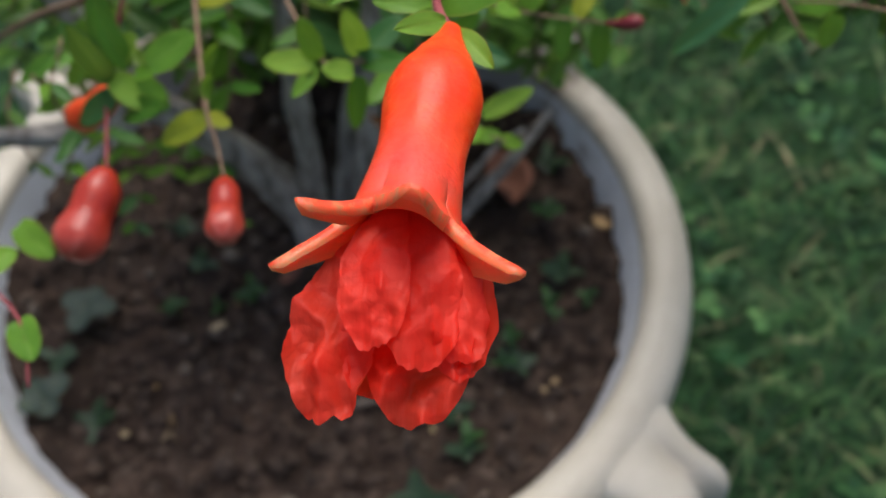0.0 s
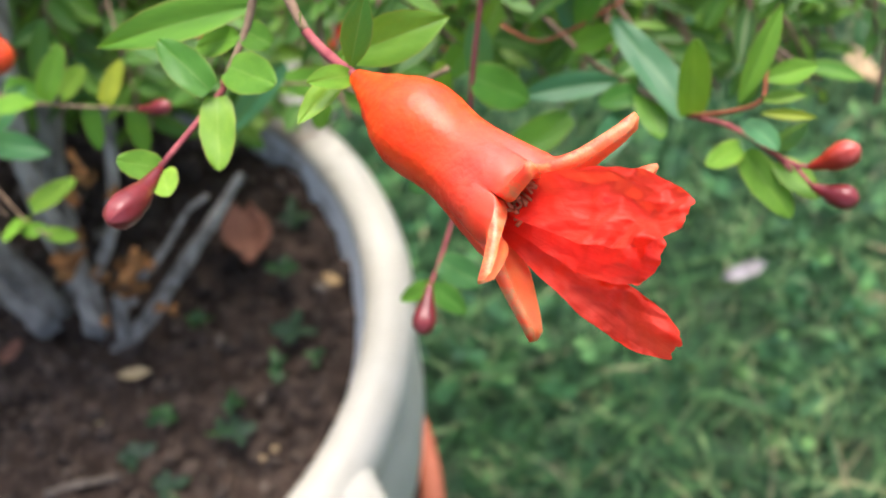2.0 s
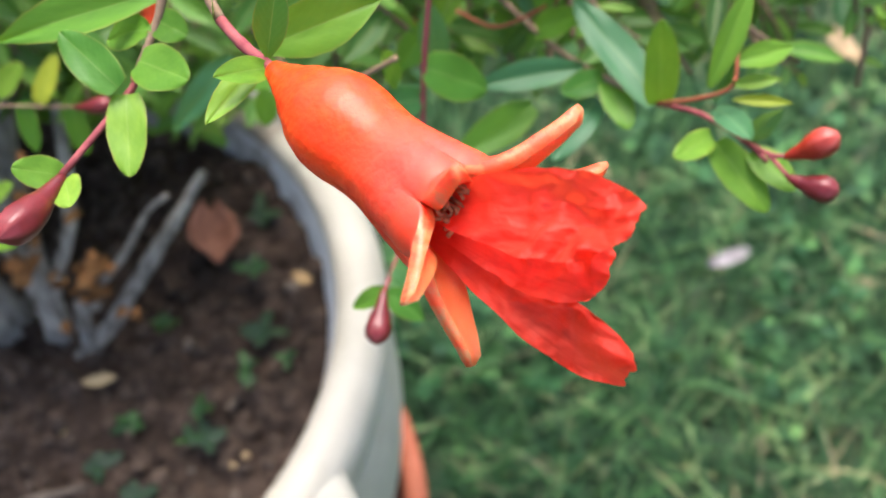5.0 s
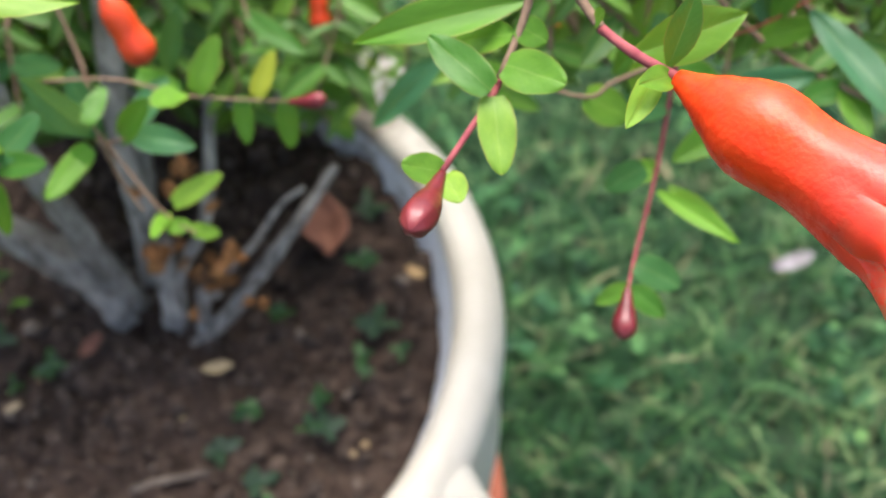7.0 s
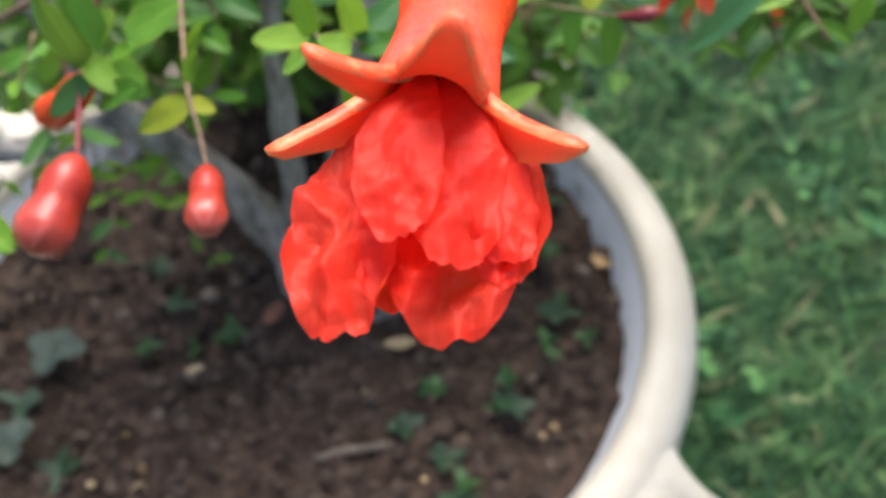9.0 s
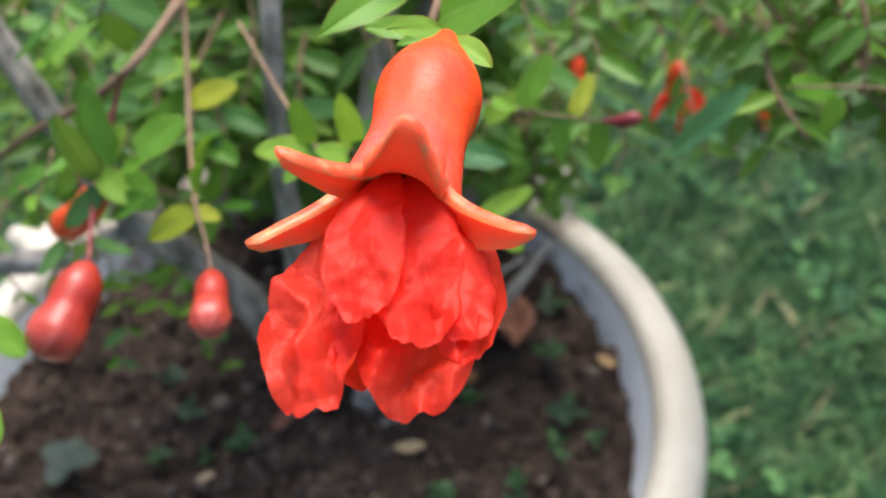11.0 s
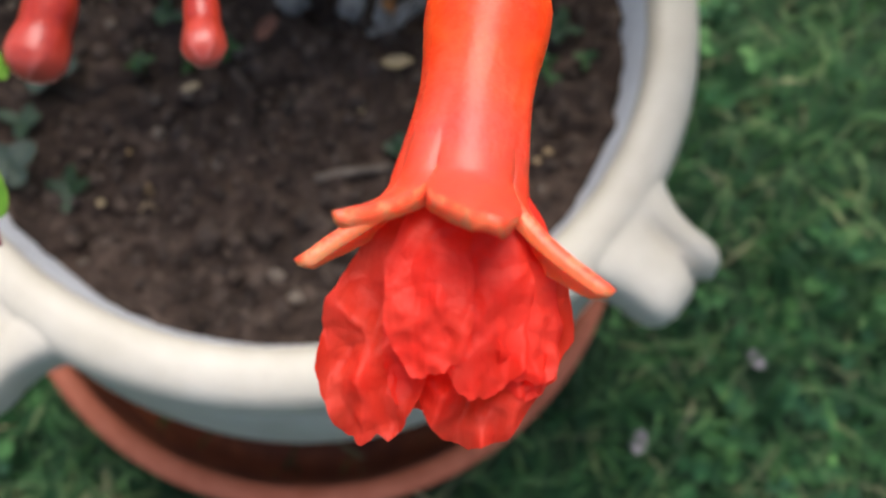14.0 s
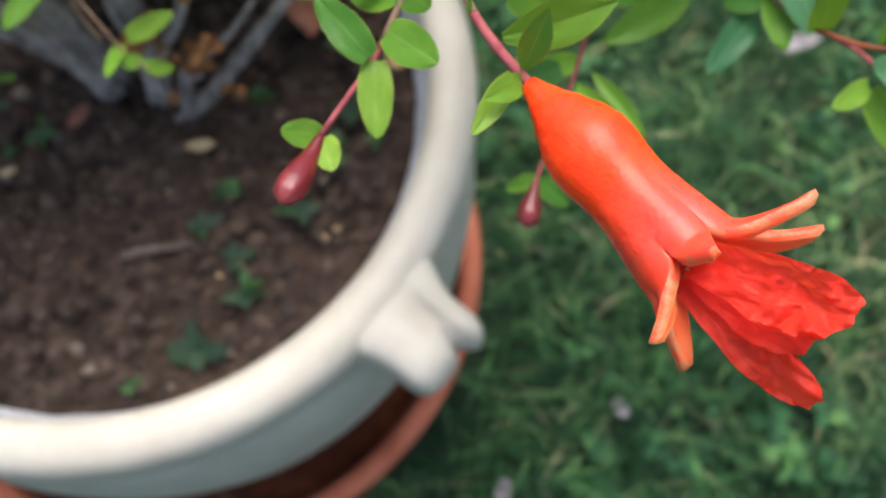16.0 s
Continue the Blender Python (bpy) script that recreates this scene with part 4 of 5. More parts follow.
def flower(base, mouth, r, notches, sepals, petals, label, claw=0.36, lift=0.0):
    base, mouth = Vector(base), Vector(mouth)
    a, s, u = ring_frame(base, mouth)
    cal = part("flower", calyx_mesh(base, mouth, r, notches), shrub, label)
    for k, (tip, lead, *turn) in enumerate(sepals):
        part("sepal", sepal_mesh(base, mouth, r, notches, k, Vector(tip), lead, k + r * 1000, *turn), cal, "pale orange fleshy sepal" if k == 0 else "")
    for k, (root, mid, tip, across, width, cup, crease) in enumerate(petals):
        d = Vector(root) - mouth
        d -= a * d.dot(a)
        root = mouth - a * 0.002 + d * min(1.0, r * 0.40 / max(1e-6, d.length))
        part("petal", petal_mesh(root, Vector(mid), Vector(tip), Vector(across), width, cup, crease, k + 1 + r * 777, claw=0.30 if k else claw), cal, "crumpled scarlet crepe petal" if k == 0 else "")
    rnd = random.Random(int(r * 1e6))
    vs, fc = [], []
    for k in range(46):
        an, rr = rnd.uniform(0, 6.283), r * (0.55 - 0.25 * lift) * math.sqrt(rnd.random())
        p0 = mouth + (s * math.cos(an) + u * math.sin(an)) * rr - a * 0.006 + (u * r * 0.40 + a * 0.0040) * lift
        p1 = p0 + a * rnd.uniform(0.003, 0.0062 - 0.0015 * lift) + Vector((rnd.uniform(-1, 1), rnd.uniform(-1, 1), rnd.uniform(-1, 1))) * 0.0016
        p2 = p1 + Vector((rnd.uniform(-1, 1), rnd.uniform(-1, 1), rnd.uniform(-1, 1))) * 0.0016
        t = tube("x", [p0, p1, p2], 0.00022, 0.0003, STAMEN, 5, 3)
        i0 = len(vs)
        vs += [v.co.copy() for v in t.vertices]
        fc += [tuple(i0 + i for i in pl.vertices) for pl in t.polygons]
        bpy.data.meshes.remove(t)
    part("stamen_tuft", mesh_of("stamen_tuft", vs, fc, STAMEN), cal, "dry curled brown stamens")
    return cal


flower((0.0011, 0.1177, 0.5976), (-0.0052, 0.0794, 0.5976), 0.0086, (38, 113, 156, 205, 262, 316),
       [((-0.0032, 0.0684, 0.6172), 0.0036, 0.0, 1.4), ((-0.0180, 0.0709, 0.6116), 0.0042), ((-0.0233, 0.0702, 0.5984), 0.0034),
        ((-0.0085, 0.0690, 0.5830), 0.0050), ((0.0062, 0.0655, 0.5880), 0.0050), ((0.0101, 0.0654, 0.6032), 0.0034)],
       [((-0.0085, 0.0810, 0.5965), (-0.0142, 0.0690, 0.5975), (-0.0152, 0.0528, 0.5895), (1, -0.15, 0.25), 0.0124, 0.10, 0.0025),
        ((-0.0035, 0.0810, 0.5945), (-0.0022, 0.0660, 0.5950), (-0.0036, 0.0520, 0.5896), (1, 0, 0.0), 0.0134, 0.12, 0.0025),
        ((0.0005, 0.0810, 0.5985), (0.0032, 0.0690, 0.5985), (0.0022, 0.0572, 0.5925), (1, 0.3, -0.25), 0.0092, 0.14, 0.0018),
        ((-0.0080, 0.0800, 0.6030), (-0.0098, 0.0705, 0.6056), (-0.0086, 0.0582, 0.5985), (1, 0, 0.22), 0.0094, -0.08, 0.0014),
        ((-0.0014, 0.0800, 0.6035), (-0.0024, 0.0705, 0.6040), (-0.0030, 0.0568, 0.5958), (1, 0, -0.10), 0.0106, -0.08, 0.0014),
        ((0.0020, 0.0800, 0.6015), (0.0026, 0.0705, 0.6006), (0.0026, 0.0582, 0.5950), (0.95, 0.1, -0.35), 0.0078, -0.08, 0.0014),
        ((-0.0060, 0.0810, 0.5965), (-0.0085, 0.0680, 0.5965), (-0.0090, 0.0562, 0.5892), (1, 0, 0.1), 0.0100, 0.12, 0.0018)],
       "drooping orange-red pomegranate flower with crumpled scarlet petals")

flower((0.1213, 0.1278, 0.6027), (0.1427, 0.1001, 0.6032), 0.0083, (22, 75, 127, 190, 250, 312),
       [((0.1588, 0.1040, 0.6150), 0.0035), ((0.1436, 0.0952, 0.6165), 0.0012), ((0.1366, 0.0850, 0.6058), 0.0050, 40, 0.6),
        ((0.1441, 0.0839, 0.5925), 0.0060, 20), ((0.1560, 0.0930, 0.5905), 0.0050), ((0.1626, 0.1018, 0.6068), 0.0045)],
       [((0.1432, 0.0975, 0.6045), (0.1500, 0.0916, 0.6118), (0.1615, 0.0872, 0.6148), (0.31, 0.71, 0.53), 0.0099, 0.10, 0.0030),
        ((0.1425, 0.0970, 0.6030), (0.1500, 0.0918, 0.6068), (0.1592, 0.0862, 0.6072), (0.31, 0.71, 0.53), 0.0096, 0.04, 0.0020),
        ((0.1412, 0.0955, 0.5987), (0.1492, 0.0882, 0.6012), (0.1612, 0.0784, 0.5985), (0.45, 0.78, 0.40), 0.0074, 0.05, 0.0036),
        ((0.1440, 0.0990, 0.6000), (0.1530, 0.0930, 0.6010), (0.1600, 0.0890, 0.6020), (0.5, 0.7, 0.3), 0.0090, 0.10, 0.0016)],
       "orange-red pomegranate flower opening sideways, with crumpled petals", 0.30, 1.0)

# ---- named shoots round the flowers ----
Z = (0, -0.55, 0.83)
# stalk of the drooping flower and the leaves at its foot
twig([(0.0011, 0.1177, 0.5976), (-0.0010, 0.1285, 0.5925), (-0.0015, 0.1378, 0.5885)], 0.0012, 0.0014, TWIG_RED)
twig([(-0.0015, 0.1378, 0.5885), (0.0010, 0.1460, 0.5930), (0.004, 0.165, 0.605), (0.01, 0.20, 0.64), (0.015, 0.27, 0.66)], 0.0015, 0.0019, TWIG_BROWN)
leaf(shrub, (-0.0022, 0.1330, 0.5905), (-0.0125, 0.1310, 0.5925), 0.0046, "young", 0, (0, -0.55, 0.83))
leaf(shrub, (-0.0005, 0.1430, 0.5920), (-0.0085, 0.1480, 0.5990), 0.0062, "mid", 0, (0, -0.55, 0.83))
leaf(shrub, (-0.0020, 0.1290, 0.5920), (-0.0068, 0.1240, 0.5930), 0.0022, "young", 1, (0, -0.55, 0.83))
leaf(shrub, (0.0005, 0.118, 0.599), (-0.0072, 0.1115, 0.6034), 0.0042, "young", 1, Z)
leaf(shrub, (0.0020, 0.117, 0.598), (0.0074, 0.1074, 0.5994), 0.0040, "young", 1, Z)
leaf(shrub, (-0.0010, 0.139, 0.588), (0.0140, 0.1250, 0.6045), 0.0125, "mid", 0, Z)
leaf(shrub, (-0.003, 0.150, 0.592), (-0.0205, 0.1330, 0.5910), 0.0085, "young", 2, Z)
leaf(shrub, (-0.001, 0.148, 0.594), (-0.0120, 0.1470, 0.6000), 0.0075, "mid", 0, Z)
leaf(shrub, (0.002, 0.150, 0.596), (0.0050, 0.1580, 0.6180), 0.0090, "young", 0, Z)
leaf(shrub, (0.004, 0.160, 0.600), (0.0284, 0.1595, 0.5974), 0.0080, "young", 2, Z)

# twig with the crimson bud
twig([(0.1075, 0.164, 0.6150), (0.1030, 0.1525, 0.5975), (0.0975, 0.1432, 0.5895)], 0.0012, 0.0010, TWIG_BROWN)
twig([(0.0975, 0.1432, 0.5895), (0.0960, 0.1408, 0.5880), (0.0869, 0.1275, 0.5855)], 0.0011, 0.0008, TWIG_RED)
twig([(0.085, 0.25, 0.64), (0.100, 0.20, 0.635), (0.1085, 0.172, 0.624), (0.1075, 0.164, 0.6150)], 0.0024, 0.0013, TWIG_BROWN)
bud(shrub, (0.0869, 0.1275, 0.5852), (0.0812, 0.1138, 0.5885), 0.0029, BUD_DARK, "glossy dark crimson flower bud")
leaf(shrub, (0.0870, 0.1275, 0.5852), (0.0806, 0.1270, 0.5885), 0.0052, "young", 0, Z)
leaf(shrub, (0.0872, 0.1272, 0.5850), (0.0893, 0.1205, 0.5865), 0.0052, "young", 0, Z)
leaf(shrub, (0.0962, 0.1400, 0.5890), (0.0965, 0.1275, 0.5840), 0.0064, "young", 0, Z)
leaf(shrub, (0.0985, 0.1440, 0.5920), (0.1070, 0.1365, 0.5945), 0.0076, "mid", 0, Z)
leaf(shrub, (0.0955, 0.1395, 0.5910), (0.0862, 0.1495, 0.5945), 0.0066, "mid", 0, Z)
leaf(shrub, (0.1040, 0.1545, 0.5970), (0.0728, 0.1537, 0.5905), 0.0080, "young", 2, Z)
leaf(shrub, (0.1000, 0.1490, 0.5940), (0.0900, 0.1560, 0.5870), 0.0062, "young", 1, Z)
leaf(shrub, (0.1010, 0.1500, 0.5950), (0.1060, 0.1480, 0.5930), 0.0055, "mid", 0, Z)

# twig of the sideways flower
twig([(0.1213, 0.1278, 0.6027), (0.1165, 0.1355, 0.6010), (0.1130, 0.1420, 0.6002)], 0.0014, 0.0013, TWIG_RED)
twig([(0.1130, 0.1420, 0.6002), (0.1105, 0.1480, 0.6015), (0.1080, 0.1540, 0.6050), (0.1070, 0.168, 0.622)], 0.0013, 0.0015, TWIG_BROWN)
leaf(shrub, (0.1180, 0.1400, 0.5960), (0.1368, 0.1430, 0.6010), 0.0086, "mid", 2, (0.1, -0.75, 0.65))
leaf(shrub, (0.1205, 0.1300, 0.6030), (0.1235, 0.1335, 0.6140), 0.0050, "mid", 2, Z)
leaf(shrub, (0.1208, 0.1285, 0.6025), (0.1146, 0.1230, 0.6070), 0.0042, "mid", 1, Z)
leaf(shrub, (0.1190, 0.1300, 0.6020), (0.1126, 0.1192, 0.6026), 0.0042, "young", 1, Z)
leaf(shrub, (0.1120, 0.1440, 0.6000), (0.1125, 0.1410, 0.6045), 0.0030, "young", 0, Z)

# long hanging twig with a small bud
twig([(0.150, 0.200, 0.580), (0.1455, 0.190, 0.5500), (0.1424, 0.1777, 0.5250), (0.1360, 0.1616, 0.5140), (0.1313, 0.1491, 0.5137)], 0.0011, 0.0007, TWIG_RED)
bud(shrub, (0.1316, 0.1500, 0.5140), (0.1288, 0.1380, 0.5110), 0.0029, BUD_DARK, "small dull crimson flower bud")
leaf(shrub, (0.1415, 0.1720, 0.5220), (0.1545, 0.1510, 0.5290), 0.0056, "mid", 2, Z)
leaf(shrub, (0.1345, 0.1560, 0.5150), (0.1444, 0.1501, 0.5126), 0.0080, "old", 0, Z)
leaf(shrub, (0.1425, 0.1775, 0.5240), (0.1302, 0.1769, 0.5213), 0.0062, "mid", 0, Z)
leaf(shrub, (0.1320, 0.1505, 0.5140), (0.1240, 0.1485, 0.5100), 0.0045, "young", 1, Z)
leaf(shrub, (0.1322, 0.1500, 0.5138), (0.1400, 0.1440, 0.5095), 0.0060, "mid", 1, Z)
leaf(shrub, (0.1450, 0.1880, 0.5450), (0.1600, 0.1900, 0.5350), 0.0110, "mid", 0, Z)
leaf(shrub, (0.1440, 0.1850, 0.5380), (0.1310, 0.1920, 0.5300), 0.0080, "old", 0, Z)

# twig bearing the small far bud
twig([(-0.02, 0.235, 0.510), (0.002, 0.231, 0.5128), (0.0222, 0.2253, 0.5105), (0.0489, 0.2271, 0.5043)], 0.0008, 0.0006, TWIG_BROWN)
bud(shrub, (0.0489, 0.2271, 0.5043), (0.0600, 0.2240, 0.5080), 0.0024, BUD_DARK, "tiny dark crimson flower bud")
for b, t, w, k in (((0.020, 0.226, 0.512), (0.016, 0.213, 0.520), 0.008, "young"), ((0.024, 0.226, 0.511), (0.032, 0.233, 0.525), 0.008, "young"), ((0.036, 0.227, 0.508), (0.036, 0.220, 0.495), 0.006, "mid"),
                   ((0.040, 0.227, 0.507), (0.046, 0.236, 0.516), 0.006, "yellow"), ((0.048, 0.228, 0.504), (0.048, 0.222, 0.490), 0.007, "mid")):
    leaf(shrub, b, t, w, k, 0, Z)

# red bud high behind the drooping flower
twig([(0.0, 0.30, 0.60), (-0.002, 0.27, 0.545), (-0.0010, 0.2518, 0.5233)], 0.0014, 0.0009, TWIG_RED)
bud(shrub, (-0.0010, 0.2530, 0.5250), (0.0070, 0.2460, 0.5050), 0.0055, BUD_ORANGE, "smooth orange-red flower bud", "pear")

# yellow-green leaves in front of the stems
twig([(-0.012, 0.232, 0.50), (0.004, 0.215, 0.482), (0.012, 0.207, 0.478), (0.019, 0.202, 0.478)], 0.0008, 0.0005, TWIG_BROWN)
leaf(shrub, (0.0116, 0.2123, 0.4798), (0.0274, 0.2151, 0.4885), 0.0068, "young", 0, Z)
leaf(shrub, (0.0088, 0.2120, 0.4760), (0.0088, 0.1960, 0.4850), 0.0050, "young", 0, Z)
leaf(shrub, (0.0100, 0.2050, 0.4780), (0.0175, 0.2050, 0.4780), 0.0050, "young", 0, Z)
leaf(shrub, (0.0175, 0.2030, 0.4785), (0.0251, 0.2050, 0.4730), 0.0050, "young", 0, Z)

# teal lance leaf
leaf(shrub, (0.0935, 0.2350, 0.5112), (0.0715, 0.2280, 0.4905), 0.0088, "teal", 1, Z)

# leaf cluster beside the drooping flower's stalk
twig([(-0.060, 0.245, 0.530), (-0.042, 0.205, 0.528), (-0.032, 0.186, 0.527), (-0.022, 0.198, 0.516)], 0.0010, 0.0006, TWIG_BROWN)
leaf(shrub, (-0.0340, 0.1835, 0.5288), (-0.0498, 0.1918, 0.5225), 0.0072, "young", 0, Z)
leaf(shrub, (-0.0335, 0.1845, 0.5290), (-0.0363, 0.1858, 0.5420), 0.0062, "young", 0, Z)
leaf(shrub, (-0.0335, 0.1840, 0.5270), (-0.0402, 0.1771, 0.5228), 0.0045, "young", 1, Z)
leaf(shrub, (-0.0238, 0.2012, 0.5154), (-0.0257, 0.1931, 0.5378), 0.0072, "young", 0, Z)
leaf(shrub, (-0.0240, 0.1942, 0.5138), (-0.0265, 0.1900, 0.4965), 0.0062, "young", 0, Z)
leaf(shrub, (-0.0239, 0.1825, 0.5269), (-0.0312, 0.1786, 0.5315), 0.0060, "young", 0, Z)
leaf(shrub, (-0.0112, 0.2262, 0.4912), (-0.0266, 0.2190, 0.4776), 0.0085, "mid", 0, Z)
leaf(shrub, (-0.0235, 0.1980, 0.5160), (-0.0100, 0.1960, 0.5180), 0.0070, "mid", 0, Z)
leaf(shrub, (-0.0235, 0.1985, 0.5170), (-0.0120, 0.2080, 0.5240), 0.0080, "old", 0, Z)

# three hanging red buds and their shoots
twig([(-0.078, 0.250, 0.535), (-0.0888, 0.2261, 0.5271), (-0.1120, 0.2364, 0.5070), (-0.140, 0.255, 0.484), (-0.170, 0.275, 0.456)], 0.0024, 0.0020, TWIG_BROWN)
twig([(-0.0930, 0.230, 0.5240), (-0.1000, 0.2173, 0.5040), (-0.0985, 0.2000, 0.5040), (-0.0958, 0.1850, 0.5035), (-0.0933, 0.1704, 0.5016)], 0.0013, 0.0008, TWIG_RED)
bud(shrub, (-0.0933, 0.1712, 0.5018), (-0.1010, 0.1468, 0.4930), 0.0076, BUD_RED, "swollen red flower bud with pale pink seams", "pear")
twig([(-0.078, 0.270, 0.560), (-0.0765, 0.248, 0.532), (-0.0738, 0.2230, 0.5170), (-0.0675, 0.1890, 0.5080), (-0.064, 0.1790, 0.5040), (-0.0610, 0.1688, 0.4992)], 0.0015, 0.0008, TWIG_BROWN)
bud(shrub, (-0.0612, 0.1695, 0.4995), (-0.0583, 0.1480, 0.5000), 0.0052, BUD_RED, "red flower bud with pale seams", "pear")
twig([(-0.0945, 0.205, 0.520), (-0.0960, 0.2000, 0.5080)], 0.0009, 0.0007, TWIG_RED)
bud(shrub, (-0.0965, 0.1978, 0.5051), (-0.1190, 0.2120, 0.4790), 0.0055, BUD_ORANGE, "orange-red flower bud half hidden by leaves", "pear")
leaf(shrub, (-0.0665, 0.1860, 0.5070), (-0.0810, 0.1816, 0.5006), 0.0085, "yellow", 1, Z)
leaf(shrub, (-0.0665, 0.1860, 0.5070), (-0.0600, 0.1830, 0.5060), 0.0045, "yellow", 0, Z)
leaf(shrub, (-0.0668, 0.1880, 0.5110), (-0.0620, 0.1830, 0.5250), 0.0050, "mid", 1, Z)
leaf(shrub, (-0.0735, 0.2250, 0.5160), (-0.0590, 0.2235, 0.5220), 0.0085, "yellow", 0, Z)
leaf(shrub, (-0.0954, 0.1985, 0.5081), (-0.1060, 0.2031, 0.5260), 0.0085, "old", 1, Z)
leaf(shrub, (-0.0945, 0.2000, 0.5120), (-0.0965, 0.2100, 0.5330), 0.0090, "mid", 0, Z)
leaf(shrub, (-0.0940, 0.1960, 0.5120), (-0.0820, 0.1880, 0.5080), 0.0085, "young", 0, Z)
leaf(shrub, (-0.0935, 0.1940, 0.5100), (-0.0800, 0.1950, 0.5010), 0.0090, "mid", 0, Z)
leaf(shrub, (-0.0940, 0.1930, 0.5080), (-0.1080, 0.1930, 0.4960), 0.0080, "old", 0, Z)
leaf(shrub, (-0.0940, 0.2000, 0.5140), (-0.0850, 0.1990, 0.5250), 0.0075, "young", 0, Z)

# leafy shoots behind the sideways flower
twig([(0.140, 0.30, 0.60), (0.158, 0.235, 0.548), (0.1737, 0.2098, 0.5344), (0.1883, 0.1848, 0.5388), (0.1962, 0.1764, 0.5397)], 0.0016, 0.0010, TWIG_BROWN)
twig([(0.1962, 0.1764, 0.5397), (0.2030, 0.1680, 0.5440), (0.2080, 0.1560, 0.5480), (0.2110, 0.1500, 0.5480)], 0.0010, 0.0008, TWIG_RED)
twig([(0.1962, 0.1764, 0.5397), (0.2000, 0.1640, 0.5530), (0.2040, 0.1600, 0.5600), (0.2050, 0.1640, 0.5650)], 0.0009, 0.0006, TWIG_ORANGE)
twig([(0.1550, 0.215, 0.538), (0.1630, 0.2063, 0.5395), (0.1720, 0.2060, 0.5430), (0.1850, 0.2080, 0.5500)], 0.0009, 0.0006, TWIG_ORANGE)
twig([(0.190, 0.24, 0.56), (0.215, 0.21, 0.555), (0.245, 0.195, 0.565), (0.275, 0.20, 0.575)], 0.0011, 0.0008, TWIG_RED)
for b, t, w, k, sh in (((0.1962, 0.1764, 0.5397), (0.1815, 0.2050, 0.5480), 0.0095, "teal", 0), ((0.1965, 0.1762, 0.5400), (0.1941, 0.1785, 0.5614), 0.0085, "mid", 0),
                       ((0.1998, 0.1608, 0.5591), (0.2080, 0.1718, 0.5760), 0.0055, "mid", 2), ((0.2045, 0.1630, 0.5630), (0.2190, 0.1680, 0.5620), 0.0055, "mid", 2),
                       ((0.2045, 0.1620, 0.5580), (0.2150, 0.1620, 0.5590), 0.0030, "young", 2), ((0.2050, 0.1600, 0.5560), (0.2170, 0.1580, 0.5560), 0.0026, "yellow", 2),
                       ((0.1830, 0.1930, 0.5370), (0.1559, 0.1907, 0.5359), 0.0075, "teal", 2), ((0.1860, 0.1870, 0.5385), (0.1760, 0.1850, 0.5370), 0.0065, "mid", 0),
                       ((0.1870, 0.1865, 0.5380), (0.1900, 0.1740, 0.5350), 0.0070, "mid", 0), ((0.1850, 0.1860, 0.5330), (0.1720, 0.1699, 0.5313), 0.0080, "teal", 0),
                       ((0.2010, 0.1560, 0.5500), (0.1914, 0.1496, 0.5523), 0.0055, "young", 0), ((0.2020, 0.1560, 0.5480), (0.2105, 0.1420, 0.5420), 0.0080, "mid", 0),
                       ((0.2030, 0.1620, 0.5520), (0.2060, 0.1500, 0.5560), 0.0060, "teal", 1), ((0.2080, 0.1560, 0.5480), (0.2120, 0.1530, 0.5590), 0.0045, "teal", 1),
                       ((0.2090, 0.1530, 0.5480), (0.2150, 0.1430, 0.5470), 0.0065, "mid", 0), ((0.1737, 0.2098, 0.5344), (0.1830, 0.2010, 0.5460), 0.0075, "mid", 0),
                       ((0.1720, 0.2060, 0.5430), (0.1680, 0.2160, 0.5560), 0.0065, "teal", 1), ((0.1740, 0.2060, 0.5440), (0.1780, 0.2100, 0.5600), 0.0065, "mid", 1),
                       ((0.2150, 0.2100, 0.5550), (0.2330, 0.2000, 0.5530), 0.0070, "mid", 2), ((0.2350, 0.1985, 0.5610), (0.2560, 0.1880, 0.5560), 0.0065, "mid", 2),
                       ((0.1500, 0.2200, 0.5320), (0.1384, 0.2150, 0.5189), 0.0085, "mid", 2), ((0.1480, 0.2150, 0.5400), (0.1500, 0.2080, 0.5200), 0.0080, "teal", 1)):
    leaf(shrub, b, t, w, k, sh, Z)
bud(shrub, (0.2125, 0.1468, 0.5527), (0.2199, 0.1446, 0.5605), 0.0029, BUD_RED, "plump brick-red flower bud", "drop")
bud(shrub, (0.2125, 0.1432, 0.5508), (0.2199, 0.1372, 0.5526), 0.0027, BUD_DARK, "shiny dark crimson flower bud", "drop")
twig([(0.2080, 0.1560, 0.5480), (0.2100, 0.1490, 0.5515), (0.2125, 0.1468, 0.5527)], 0.0008, 0.0007, TWIG_RED)
twig([(0.2100, 0.1490, 0.5515), (0.2125, 0.1432, 0.5508)], 0.0008, 0.0007, TWIG_RED)

